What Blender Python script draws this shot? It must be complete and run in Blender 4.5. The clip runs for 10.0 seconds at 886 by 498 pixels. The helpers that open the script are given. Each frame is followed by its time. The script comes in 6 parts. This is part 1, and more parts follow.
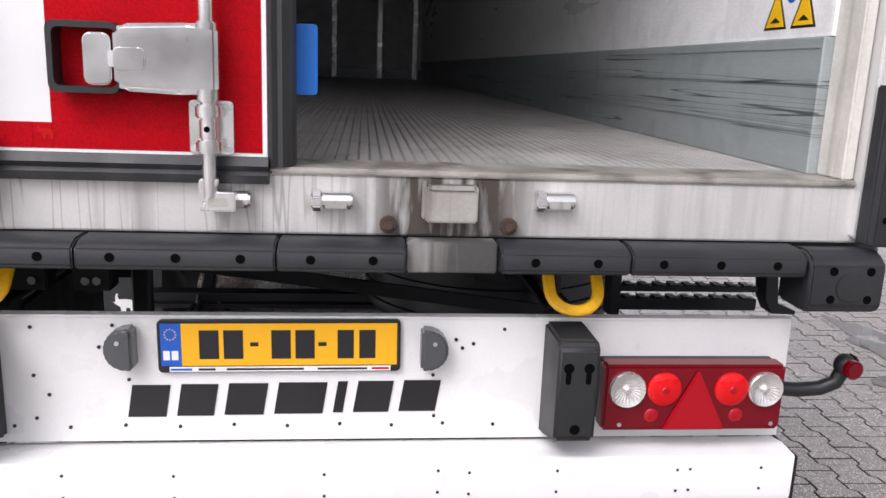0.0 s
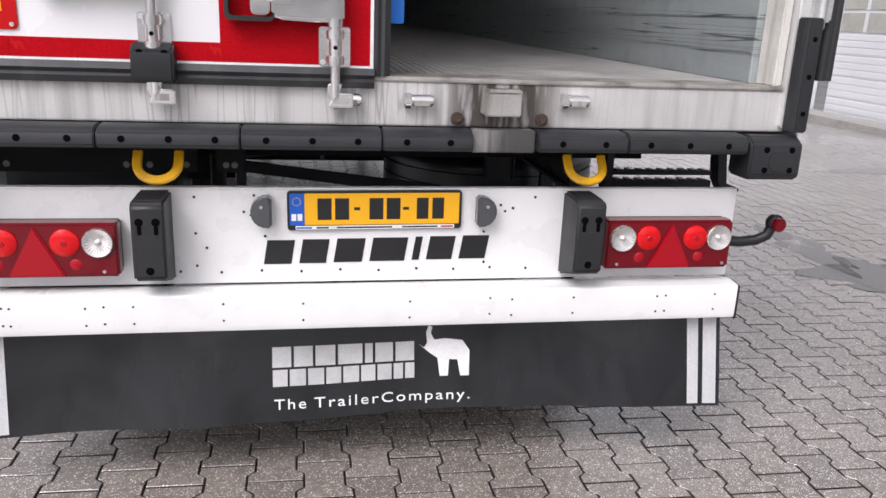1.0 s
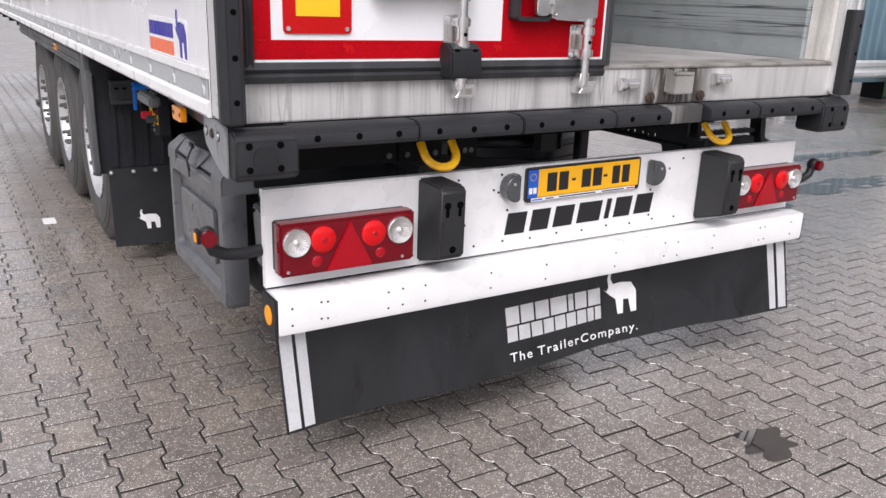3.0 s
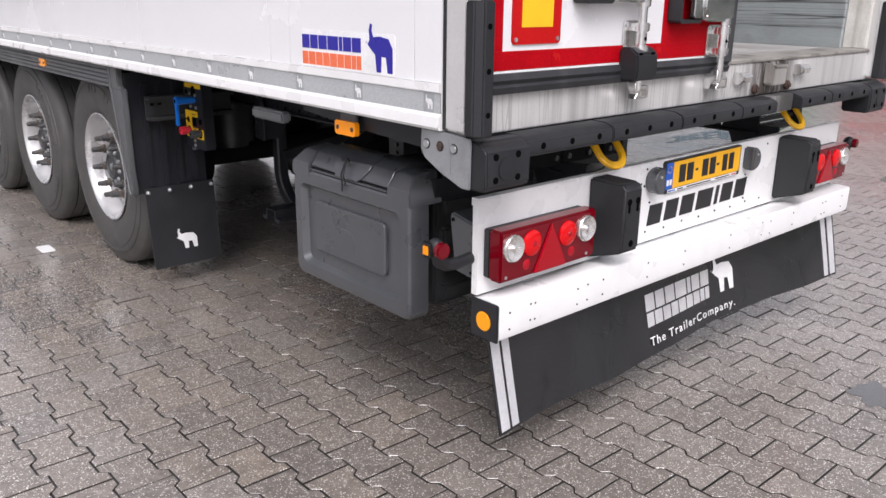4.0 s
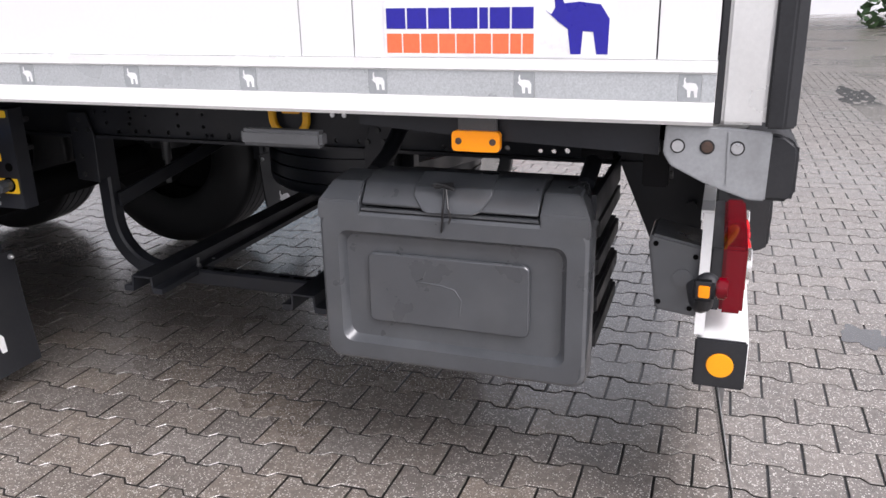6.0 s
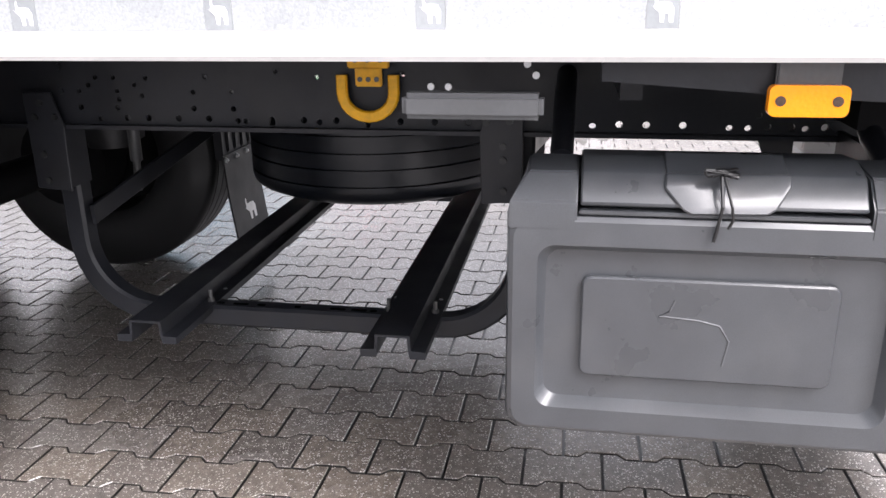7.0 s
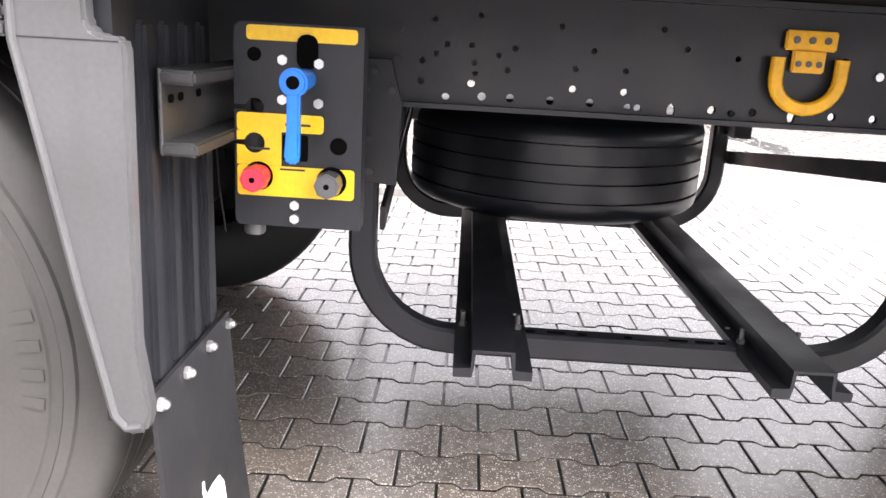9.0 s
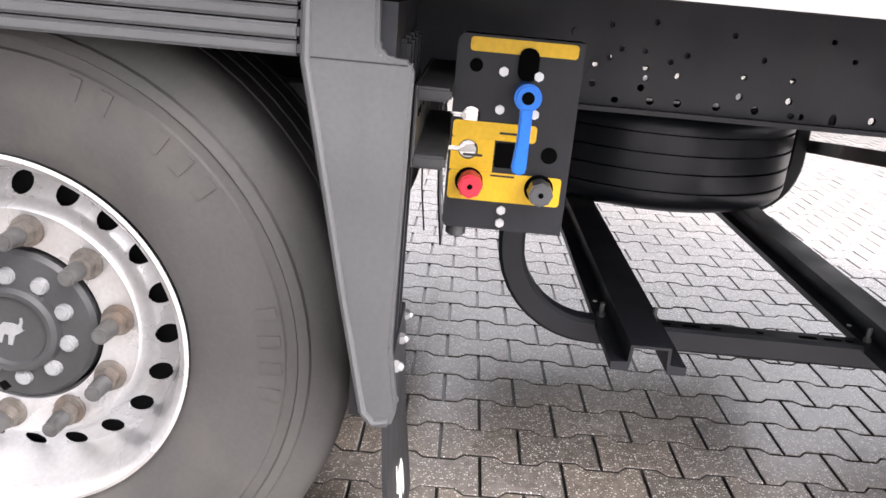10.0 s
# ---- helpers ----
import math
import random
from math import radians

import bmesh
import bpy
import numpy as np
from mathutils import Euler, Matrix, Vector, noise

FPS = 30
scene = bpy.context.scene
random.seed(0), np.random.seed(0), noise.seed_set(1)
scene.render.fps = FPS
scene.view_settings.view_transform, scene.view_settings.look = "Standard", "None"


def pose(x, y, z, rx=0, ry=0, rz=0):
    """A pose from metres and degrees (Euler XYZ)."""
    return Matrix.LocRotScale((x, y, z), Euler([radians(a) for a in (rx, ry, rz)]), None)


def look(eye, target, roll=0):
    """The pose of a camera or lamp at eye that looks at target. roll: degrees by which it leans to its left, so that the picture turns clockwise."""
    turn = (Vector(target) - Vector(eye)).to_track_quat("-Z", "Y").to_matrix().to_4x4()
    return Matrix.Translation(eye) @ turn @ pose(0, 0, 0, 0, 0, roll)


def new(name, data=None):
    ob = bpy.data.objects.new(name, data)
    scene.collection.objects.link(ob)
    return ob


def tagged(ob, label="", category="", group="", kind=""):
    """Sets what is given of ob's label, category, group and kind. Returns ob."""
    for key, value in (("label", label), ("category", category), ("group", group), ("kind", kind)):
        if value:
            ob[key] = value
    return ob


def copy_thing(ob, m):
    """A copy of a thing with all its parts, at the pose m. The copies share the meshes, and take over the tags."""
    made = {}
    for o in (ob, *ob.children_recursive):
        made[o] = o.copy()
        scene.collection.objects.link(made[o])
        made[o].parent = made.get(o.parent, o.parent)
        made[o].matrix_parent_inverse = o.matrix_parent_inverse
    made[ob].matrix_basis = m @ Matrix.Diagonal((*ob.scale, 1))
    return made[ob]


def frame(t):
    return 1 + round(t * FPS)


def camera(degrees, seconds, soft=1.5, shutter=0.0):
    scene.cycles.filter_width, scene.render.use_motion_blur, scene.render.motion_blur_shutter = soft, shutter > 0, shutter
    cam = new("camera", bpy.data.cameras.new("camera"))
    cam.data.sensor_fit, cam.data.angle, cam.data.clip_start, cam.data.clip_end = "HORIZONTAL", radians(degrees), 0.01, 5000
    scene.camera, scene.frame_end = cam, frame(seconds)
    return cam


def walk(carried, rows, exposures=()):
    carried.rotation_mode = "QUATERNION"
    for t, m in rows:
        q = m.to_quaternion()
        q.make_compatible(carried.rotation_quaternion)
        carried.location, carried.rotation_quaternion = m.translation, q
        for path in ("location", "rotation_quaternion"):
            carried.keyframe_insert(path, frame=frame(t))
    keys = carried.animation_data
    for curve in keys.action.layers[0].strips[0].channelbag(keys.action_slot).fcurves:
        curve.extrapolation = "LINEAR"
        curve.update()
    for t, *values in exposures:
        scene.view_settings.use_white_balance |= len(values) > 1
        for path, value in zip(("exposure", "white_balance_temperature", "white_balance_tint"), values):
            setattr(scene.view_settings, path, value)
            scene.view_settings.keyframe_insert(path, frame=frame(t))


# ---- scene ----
cam = camera(58.0, 10.0)
PATH = [
    (0, (0.17, -1.71, 1.479), (0.376, 0.231, 1.041), 2.5),
    (0.5, (0.061, -2.082, 1.451), (0.32, -0.166, 0.938), 2.4),
    (1, (-0.224, -2.362, 1.45), (0.126, -0.476, 0.884), 2.7),
    (1.5, (-0.606, -2.401, 1.422), (-0.101, -0.557, 0.835), 3.0),
    (2, (-1.013, -2.425, 1.45), (-0.329, -0.642, 0.857), 3.1),
    (2.2, (-1.188, -2.42, 1.459), (-0.438, -0.663, 0.868), 3.0),
    (3.3, (-2.177, -1.98, 1.459), (-1.084, -0.415, 0.861), 2.0),
    (3.5, (-2.362, -1.887, 1.487), (-1.217, -0.36, 0.888), 1.7),
    (4, (-2.735, -1.596, 1.478), (-1.467, -0.171, 0.877), 0.8),
    (4.5, (-3.036, -1.27, 1.503), (-1.63, 0.019, 0.902), -0.1),
    (5, (-3.162, -0.933, 1.512), (-1.613, 0.18, 0.91), -0.8),
    (5.2, (-3.157, -0.733, 1.482), (-1.542, 0.279, 0.877), -1.1),
    (6.3, (-2.825, 0.262, 1.379), (-0.996, 0.769, 0.75), -1.0),
    (6.5, (-2.732, 0.435, 1.356), (-0.886, 0.87, 0.723), -1.0),
    (7, (-2.509, 0.833, 1.235), (-0.634, 1.153, 0.618), -0.7),
    (7.5, (-2.369, 1.226, 1.054), (-0.469, 1.446, 0.471), 0.1),
    (8, (-2.266, 1.52, 1.008), (-0.345, 1.646, 0.468), 1.1),
    (8.5, (-2.229, 1.748, 1.017), (-0.297, 1.801, 0.505), 2.3),
    (9, (-2.294, 1.976, 1.053), (-0.362, 2.015, 0.538), 3.3),
    (9.5, (-2.317, 2.184, 1.074), (-0.392, 2.208, 0.53), 4.4),
    (10, (-2.344, 2.335, 1.122), (-0.442, 2.35, 0.505), 5.3),
]
EXPOSURES = [(t, stops, kelvin, 17) for t, stops, kelvin in ((0, 0.50, 6350), (1, 0.42, 6350), (2, 0.40, 6350), (3.5, 0.44, 6350), (4.5, 0.46, 6350), (5.2, 0.6, 6350), (6.3, 0.80, 6300), (6.6, 0.98, 6300), (7.0, 1.5, 6350), (7.5, 2.35, 6500), (8.5, 2.55, 6650), (9.3, 2.2, 6600), (10, 1.9, 6550))]
walk(cam, [(t, look(eye, target, roll)) for t, eye, target, roll in PATH], EXPOSURES)
SKY, SUN, STONE = 0.15, 1.05, (0.206, 0.183, 0.163)

# ---- world, sun, exposure ----
world = bpy.data.worlds.new("overcast_sky")
scene.world = world
world.use_nodes = True
wn = world.node_tree.nodes
wl = world.node_tree.links
sky = wn.new("ShaderNodeTexSky")
sky.sky_type = 'NISHITA'
sky.sun_disc = False
sky.sun_elevation = radians(48)
sky.sun_rotation = radians(219)
sky.air_density = 1.0
sky.dust_density = 4.0
grey_sky = wn.new("ShaderNodeHueSaturation")
grey_sky.inputs["Saturation"].default_value = 0.12
wl.new(sky.outputs[0], grey_sky.inputs["Color"])
wl.new(grey_sky.outputs[0], wn["Background"].inputs[0])
wn["Background"].inputs[1].default_value = SKY

sun = new("sun", bpy.data.lights.new("sun", 'SUN'))
sun.data.energy = SUN
sun.data.angle = radians(35)
sun.data.color = (1.0, 0.97, 0.93)
sun.matrix_world = look((-6.5, -8, 12), (0, 0, 0))


BIN_AT = (14.3, 6.6)


# ---- helpers of this scene ----
def join(bm, tmp):
    me = bpy.data.meshes.new("tmp")
    tmp.to_mesh(me)
    tmp.free()
    bm.from_mesh(me)
    bpy.data.meshes.remove(me)


def finish(tmp, bm, bev, seg):
    bmesh.ops.recalc_face_normals(tmp, faces=tmp.faces[:])
    if bev > 0:
        bmesh.ops.bevel(tmp, geom=tmp.edges[:], offset=bev, segments=seg, affect='EDGES', clamp_overlap=True)
    join(bm, tmp)


def box(bm, x0, x1, y0, y1, z0, z1, bev=0.0, seg=2):
    tmp = bmesh.new()
    v = [tmp.verts.new((x, y, z)) for x in (x0, x1) for y in (y0, y1) for z in (z0, z1)]
    for f in ((0, 1, 3, 2), (4, 6, 7, 5), (0, 4, 5, 1), (2, 3, 7, 6), (0, 2, 6, 4), (1, 5, 7, 3)):
        tmp.faces.new([v[i] for i in f])
    finish(tmp, bm, bev, seg)
    return bm


def prism(bm, pts, axis, a0, a1, bev=0.0, seg=2):
    """A polygon pushed along an axis: its points are (y, z), (x, z) or (x, y)."""
    tmp = bmesh.new()
    place = {'x': lambda p, a: (a, p[0], p[1]), 'y': lambda p, a: (p[0], a, p[1]), 'z': lambda p, a: (p[0], p[1], a)}[axis]
    low = [tmp.verts.new(place(p, a0)) for p in pts]
    top = [tmp.verts.new(place(p, a1)) for p in pts]
    n = len(pts)
    tmp.faces.new(low)
    tmp.faces.new(top[::-1])
    for i in range(n):
        tmp.faces.new((low[i], low[(i + 1) % n], top[(i + 1) % n], top[i]))
    finish(tmp, bm, bev, seg)
    return bm


def cyl(bm, p0, p1, r, r2=None, n=16, bev=0.0):
    tmp = bmesh.new()
    p0, p1 = Vector(p0), Vector(p1)
    d = p1 - p0
    bmesh.ops.create_cone(tmp, cap_ends=True, segments=n, radius1=r, radius2=r if r2 is None else r2, depth=d.length)
    m = Matrix.Translation((p0 + p1) / 2) @ d.to_track_quat('Z', 'Y').to_matrix().to_4x4()
    bmesh.ops.transform(tmp, matrix=m, verts=tmp.verts[:])
    if bev > 0:
        bmesh.ops.bevel(tmp, geom=[e for e in tmp.edges if e.calc_face_angle(0) > 1.0], offset=bev, segments=2, affect='EDGES')
    join(bm, tmp)
    return bm


def ball(bm, c, r, sx=1, sy=1, sz=1, n=14):
    tmp = bmesh.new()
    bmesh.ops.create_uvsphere(tmp, u_segments=n, v_segments=n // 2 + 1, radius=r)
    bmesh.ops.transform(tmp, matrix=Matrix.Translation(c) @ Matrix.Diagonal((sx, sy, sz, 1)), verts=tmp.verts[:])
    join(bm, tmp)
    return bm


def lathe(bm, prof, n=48, keep=None):
    """Profile of (radius, x) turned about the x axis; keep(i, j) tells which faces stay."""
    rings = []
    for r, a in prof:
        rings.append([bm.verts.new((a, r * math.cos(2 * math.pi * k / n), r * math.sin(2 * math.pi * k / n))) for k in range(n)])
    for i in range(len(prof) - 1):
        for k in range(n):
            if keep is None or keep(i, k):
                bm.faces.new((rings[i][k], rings[i][(k + 1) % n], rings[i + 1][(k + 1) % n], rings[i + 1][k]))
    bmesh.ops.recalc_face_normals(bm, faces=bm.faces[:])
    return bm


def sweep(bm, pts, ring):
    """A closed section, a list of (u, v), led along a line of points."""
    pts = [Vector(p) for p in pts]
    loops = []
    side = None
    for i, p in enumerate(pts):
        d = (pts[min(i + 1, len(pts) - 1)] - pts[max(i - 1, 0)]).normalized()
        if side is None:
            side = d.cross(Vector((0, 0, 1)))
            side = Vector((1, 0, 0)) if side.length < 0.05 else side.normalized()
        side = (side - d * side.dot(d)).normalized()
        up = side.cross(d)
        loops.append([bm.verts.new(p + side * u + up * v) for u, v in ring])
    n = len(ring)
    for a, b in zip(loops, loops[1:]):
        for k in range(n):
            bm.faces.new((a[k], a[(k + 1) % n], b[(k + 1) % n], b[k]))
    bm.faces.new(loops[0][::-1])
    bm.faces.new(loops[-1])
    bmesh.ops.recalc_face_normals(bm, faces=bm.faces[:])
    return bm


def circle(r, n=10):
    return [(r * math.cos(2 * math.pi * k / n), r * math.sin(2 * math.pi * k / n)) for k in range(n)]


def rect(w, h, c=0.004):
    w, h = w / 2, h / 2
    return [(-w, -h + c), (-w, h - c), (-w + c, h), (w - c, h), (w, h - c), (w, -h + c), (w - c, -h), (-w + c, -h)]


def rounded(y0, y1, z0, z1, r, n=5):
    """Corners of a rounded rectangle."""
    out = []
    for cy, cz, a in ((y1 - r, z1 - r, 0), (y0 + r, z1 - r, 90), (y0 + r, z0 + r, 180), (y1 - r, z0 + r, 270)):
        for k in range(n + 1):
            t = radians(a + 90 * k / n)
            out.append((cy + r * math.cos(t), cz + r * math.sin(t)))
    return out


def emblem(a, b, z0, z1):
    """Plain four-footed outline between two places and two heights."""
    pts = ((0.00, 0.63), (0.09, 0.57), (0.15, 0.66), (0.13, 0.86), (0.18, 1.00), (0.25, 0.97), (0.22, 0.85), (0.29, 0.72), (0.52, 0.74), (0.84, 0.70), (0.98, 0.50),
           (0.97, 0.0), (0.80, 0.0), (0.74, 0.32), (0.58, 0.33), (0.56, 0.0), (0.40, 0.0), (0.35, 0.36), (0.19, 0.47))
    return [(a + (b - a) * u, z0 + (z1 - z0) * v) for u, v in pts]


def drilled(bm, x0, x1, y0, y1, z0, z1, holes):
    """Upright plate across x with round holes (y, z, half width, half height)."""
    tmp = bmesh.new()
    loops = [[(y0, z0), (y1, z0), (y1, z1), (y0, z1)]]
    loops += [[(y + a * math.cos(k * math.pi / 5), z + b * math.sin(k * math.pi / 5)) for k in range(10)] for y, z, a, b in holes]
    edges = []
    for loop in loops:
        v = [tmp.verts.new((x0, y, z)) for y, z in loop]
        edges += [tmp.edges.new((v[i], v[(i + 1) % len(v)])) for i in range(len(v))]
    bmesh.ops.triangle_fill(tmp, use_beauty=True, edges=edges)
    out = bmesh.ops.extrude_face_region(tmp, geom=tmp.faces[:])
    bmesh.ops.translate(tmp, vec=(x1 - x0, 0, 0), verts=[g for g in out["geom"] if isinstance(g, bmesh.types.BMVert)])
    finish(tmp, bm, 0, 1)
    return bm


def mesh_of(name, bm, material, angle=35):
    me = bpy.data.meshes.new(name)
    bm.to_mesh(me)
    bm.free()
    me.materials.append(material)
    me.shade_smooth()
    me.set_sharp_from_angle(angle=radians(angle))
    return me


def part(name, bm, material, parent=None, label="", angle=35):
    ob = new(name, mesh_of(name, bm, material, angle))
    ob.parent = parent
    if label:
        ob["label"] = label
    return ob


def thing(name, label, category, group="", at=(0, 0, 0)):
    ob = new(name)
    ob.location = at
    ob.empty_display_size = 0.1
    return tagged(ob, label, category, group)


def lettering(name, words, size, material, parent, m, spacing=1.0, depth=0.0012):
    cu = bpy.data.curves.new(name, 'FONT')
    cu.body, cu.size, cu.extrude, cu.space_character = words, size, depth, spacing
    cu.resolution_u = 3
    ob = bpy.data.objects.new(name, cu)
    scene.collection.objects.link(ob)
    bpy.context.view_layer.update()
    me = bpy.data.meshes.new_from_object(ob.evaluated_get(bpy.context.evaluated_depsgraph_get()))
    bpy.data.objects.remove(ob)
    bpy.data.curves.remove(cu)
    me.transform(m)
    me.materials.clear()
    me.materials.append(material)
    o = new(name, me)
    o.parent = parent
    return o


# ---- materials ----
def surface(name, colour, rough=0.5, metal=0.0, vary=0.12, scale=6.0, grain=0.06, fine=120.0, bump=0.05, dirt=None, dirt_amount=0.3, streak=False,
            coat=0.0, rough_vary=0.12, stretch=(1, 1, 1), spec=0.5):
    mat = bpy.data.materials.new(name)
    mat.use_nodes = True
    n, l = mat.node_tree.nodes, mat.node_tree.links
    b = n["Principled BSDF"]
    tc = n.new("ShaderNodeTexCoord")
    mp = n.new("ShaderNodeMapping")
    mp.inputs["Scale"].default_value = stretch
    l.new(tc.outputs["Object"], mp.inputs[0])
    big = n.new("ShaderNodeTexNoise")
    big.inputs["Scale"].default_value, big.inputs["Detail"].default_value = scale, 6
    small = n.new("ShaderNodeTexNoise")
    small.inputs["Scale"].default_value, small.inputs["Detail"].default_value = fine, 3
    l.new(mp.outputs[0], big.inputs[0])
    l.new(mp.outputs[0], small.inputs[0])
    m1 = n.new("ShaderNodeMapRange")
    m1.inputs[1].default_value, m1.inputs[2].default_value = 0.3, 0.7
    m1.inputs[3].default_value, m1.inputs[4].default_value = 1 - vary, 1 + vary
    l.new(big.outputs[0], m1.inputs[0])
    m2 = n.new("ShaderNodeMapRange")
    m2.inputs[1].default_value, m2.inputs[2].default_value = 0.3, 0.7
    m2.inputs[3].default_value, m2.inputs[4].default_value = 1 - grain, 1 + grain
    l.new(small.outputs[0], m2.inputs[0])
    mul = n.new("ShaderNodeMath")
    mul.operation = 'MULTIPLY'
    l.new(m1.outputs[0], mul.inputs[0])
    l.new(m2.outputs[0], mul.inputs[1])
    vm = n.new("ShaderNodeVectorMath")
    vm.operation = 'SCALE'
    vm.inputs[0].default_value = colour
    l.new(mul.outputs[0], vm.inputs["Scale"])
    out = vm.outputs[0]
    if dirt:
        dm = n.new("ShaderNodeMapping")
        dm.inputs["Scale"].default_value = (14, 14, 0.9) if streak else (1, 1, 1)
        l.new(tc.outputs["Object"], dm.inputs[0])
        dn = n.new("ShaderNodeTexNoise")
        dn.inputs["Scale"].default_value, dn.inputs["Detail"].default_value = (1.6, 5) if streak else (9, 8)
        l.new(dm.outputs[0], dn.inputs[0])
        ramp = n.new("ShaderNodeMapRange")
        ramp.inputs[1].default_value, ramp.inputs[2].default_value = 0.50, 0.72
        ramp.inputs[3].default_value, ramp.inputs[4].default_value = 0.0, dirt_amount
        l.new(dn.outputs[0], ramp.inputs[0])
        mix = n.new("ShaderNodeMix")
        mix.data_type = 'RGBA'
        mix.inputs[7].default_value = (*dirt, 1)
        l.new(ramp.outputs[0], mix.inputs[0])
        l.new(out, mix.inputs[6])
        out = mix.outputs[2]
    l.new(out, b.inputs["Base Color"])
    r = n.new("ShaderNodeMapRange")
    r.inputs[1].default_value, r.inputs[2].default_value = 0.3, 0.7
    r.inputs[3].default_value, r.inputs[4].default_value = max(0.02, rough - rough_vary), min(1, rough + rough_vary)
    l.new(big.outputs[0], r.inputs[0])
    l.new(r.outputs[0], b.inputs["Roughness"])
    b.inputs["Metallic"].default_value = metal
    b.inputs["Coat Weight"].default_value = coat
    b.inputs["Specular IOR Level"].default_value = spec
    if bump > 0:
        bp = n.new("ShaderNodeBump")
        bp.inputs["Strength"].default_value, bp.inputs["Distance"].default_value = min(1, bump * 4), 0.002
        l.new(small.outputs[0], bp.inputs["Height"])
        l.new(bp.outputs[0], b.inputs["Normal"])
    return mat


def tinted(name, colour, rough=0.08, metal=0.0, cells=160):
    """Lamp plastic over a reflector: coloured, glossy, with fine ribs."""
    mat = bpy.data.materials.new(name)
    mat.use_nodes = True
    n, l = mat.node_tree.nodes, mat.node_tree.links
    b = n["Principled BSDF"]
    b.inputs["Base Color"].default_value = (*colour, 1)
    b.inputs["Roughness"].default_value = rough
    b.inputs["Coat Weight"].default_value = 0.12
    b.inputs["Specular IOR Level"].default_value = 0.3
    b.inputs["Coat Roughness"].default_value = 0.04
    tc, w = n.new("ShaderNodeTexCoord"), n.new("ShaderNodeTexVoronoi")
    w.inputs["Scale"].default_value = cells
    b.inputs["Metallic"].default_value = metal
    bp = n.new("ShaderNodeBump")
    bp.inputs["Strength"].default_value, bp.inputs["Distance"].default_value = 0.25 + 0.5 * metal, 0.002 + 0.006 * metal
    l.new(tc.outputs["Object"], w.inputs[0])
    l.new(w.outputs[0], bp.inputs["Height"])
    if cells:
        l.new(bp.outputs[0], b.inputs["Normal"])
    return mat


def sill_material():
    """Dirty aluminium: thin wandering drip lines and one brown stain round the middle pocket."""
    mat = surface("weathered_aluminium_sill", (0.60, 0.59, 0.575), 0.42, metal=0.25, vary=0.06, grain=0.03, bump=0.01)
    n, l = mat.node_tree.nodes, mat.node_tree.links
    b = n["Principled BSDF"]
    clean = b.inputs["Base Color"].links[0].from_socket
    tc = n.new("ShaderNodeTexCoord")

    def noise(scale, detail):
        mp = n.new("ShaderNodeMapping")
        mp.inputs["Scale"].default_value = scale
        l.new(tc.outputs["Object"], mp.inputs[0])
        t = n.new("ShaderNodeTexNoise")
        t.inputs["Scale"].default_value, t.inputs["Detail"].default_value = 1.0, detail
        l.new(mp.outputs[0], t.inputs[0])
        return t.outputs[0]

    def math_node(op, a, c):
        m = n.new("ShaderNodeMath")
        m.operation = op
        for k, v in enumerate((a, c)):
            if isinstance(v, float):
                m.inputs[k].default_value = v
            else:
                l.new(v, m.inputs[k])
        return m.outputs[0]

    def fade(v, a, c, lo, hi):
        m = n.new("ShaderNodeMapRange")
        for k, q in enumerate((a, c, lo, hi)):
            m.inputs[k + 1].default_value = q
        l.new(v, m.inputs[0])
        return m.outputs[0]

    lines = fade(math_node('ABSOLUTE', math_node('SUBTRACT', noise((34, 3, 1.5), 1.2), 0.5), 0.0), 0.006, 0.034, 0.48, 0.0)
    sep = n.new("ShaderNodeSeparateXYZ")
    l.new(tc.outputs["Object"], sep.inputs[0])
    fewer = math_node('MULTIPLY', fade(sep.outputs[0], 0.0, 0.6, 1.0, 0.28), fade(noise((3, 3, 3), 2.0), 0.35, 0.6, 0.3, 1.0))
    drips = math_node('MULTIPLY', lines, fewer)
    soft = fade(noise((20, 3, 1.2), 4.0), 0.50, 0.75, 0.0, 0.5)
    dark = math_node('MAXIMUM', drips, soft)
    m1 = n.new("ShaderNodeMix")
    m1.data_type = 'RGBA'
    m1.inputs[7].default_value = (0.17, 0.16, 0.15, 1)
    l.new(dark, m1.inputs[0])
    l.new(clean, m1.inputs[6])
    away = math_node('ABSOLUTE', math_node('SUBTRACT', sep.outputs[0], 0.36), 0.0)
    stain = math_node('MULTIPLY', fade(away, 0.10, 0.22, 1.0, 0.0), fade(noise((34, 3, 5), 5.0), 0.30, 0.52, 0.0, 0.95))
    m2 = n.new("ShaderNodeMix")
    m2.data_type = 'RGBA'
    m2.inputs[7].default_value = (0.042, 0.032, 0.025, 1)
    l.new(stain, m2.inputs[0])
    l.new(m1.outputs[2], m2.inputs[6])
    l.new(m2.outputs[2], b.inputs["Base Color"])
    return mat


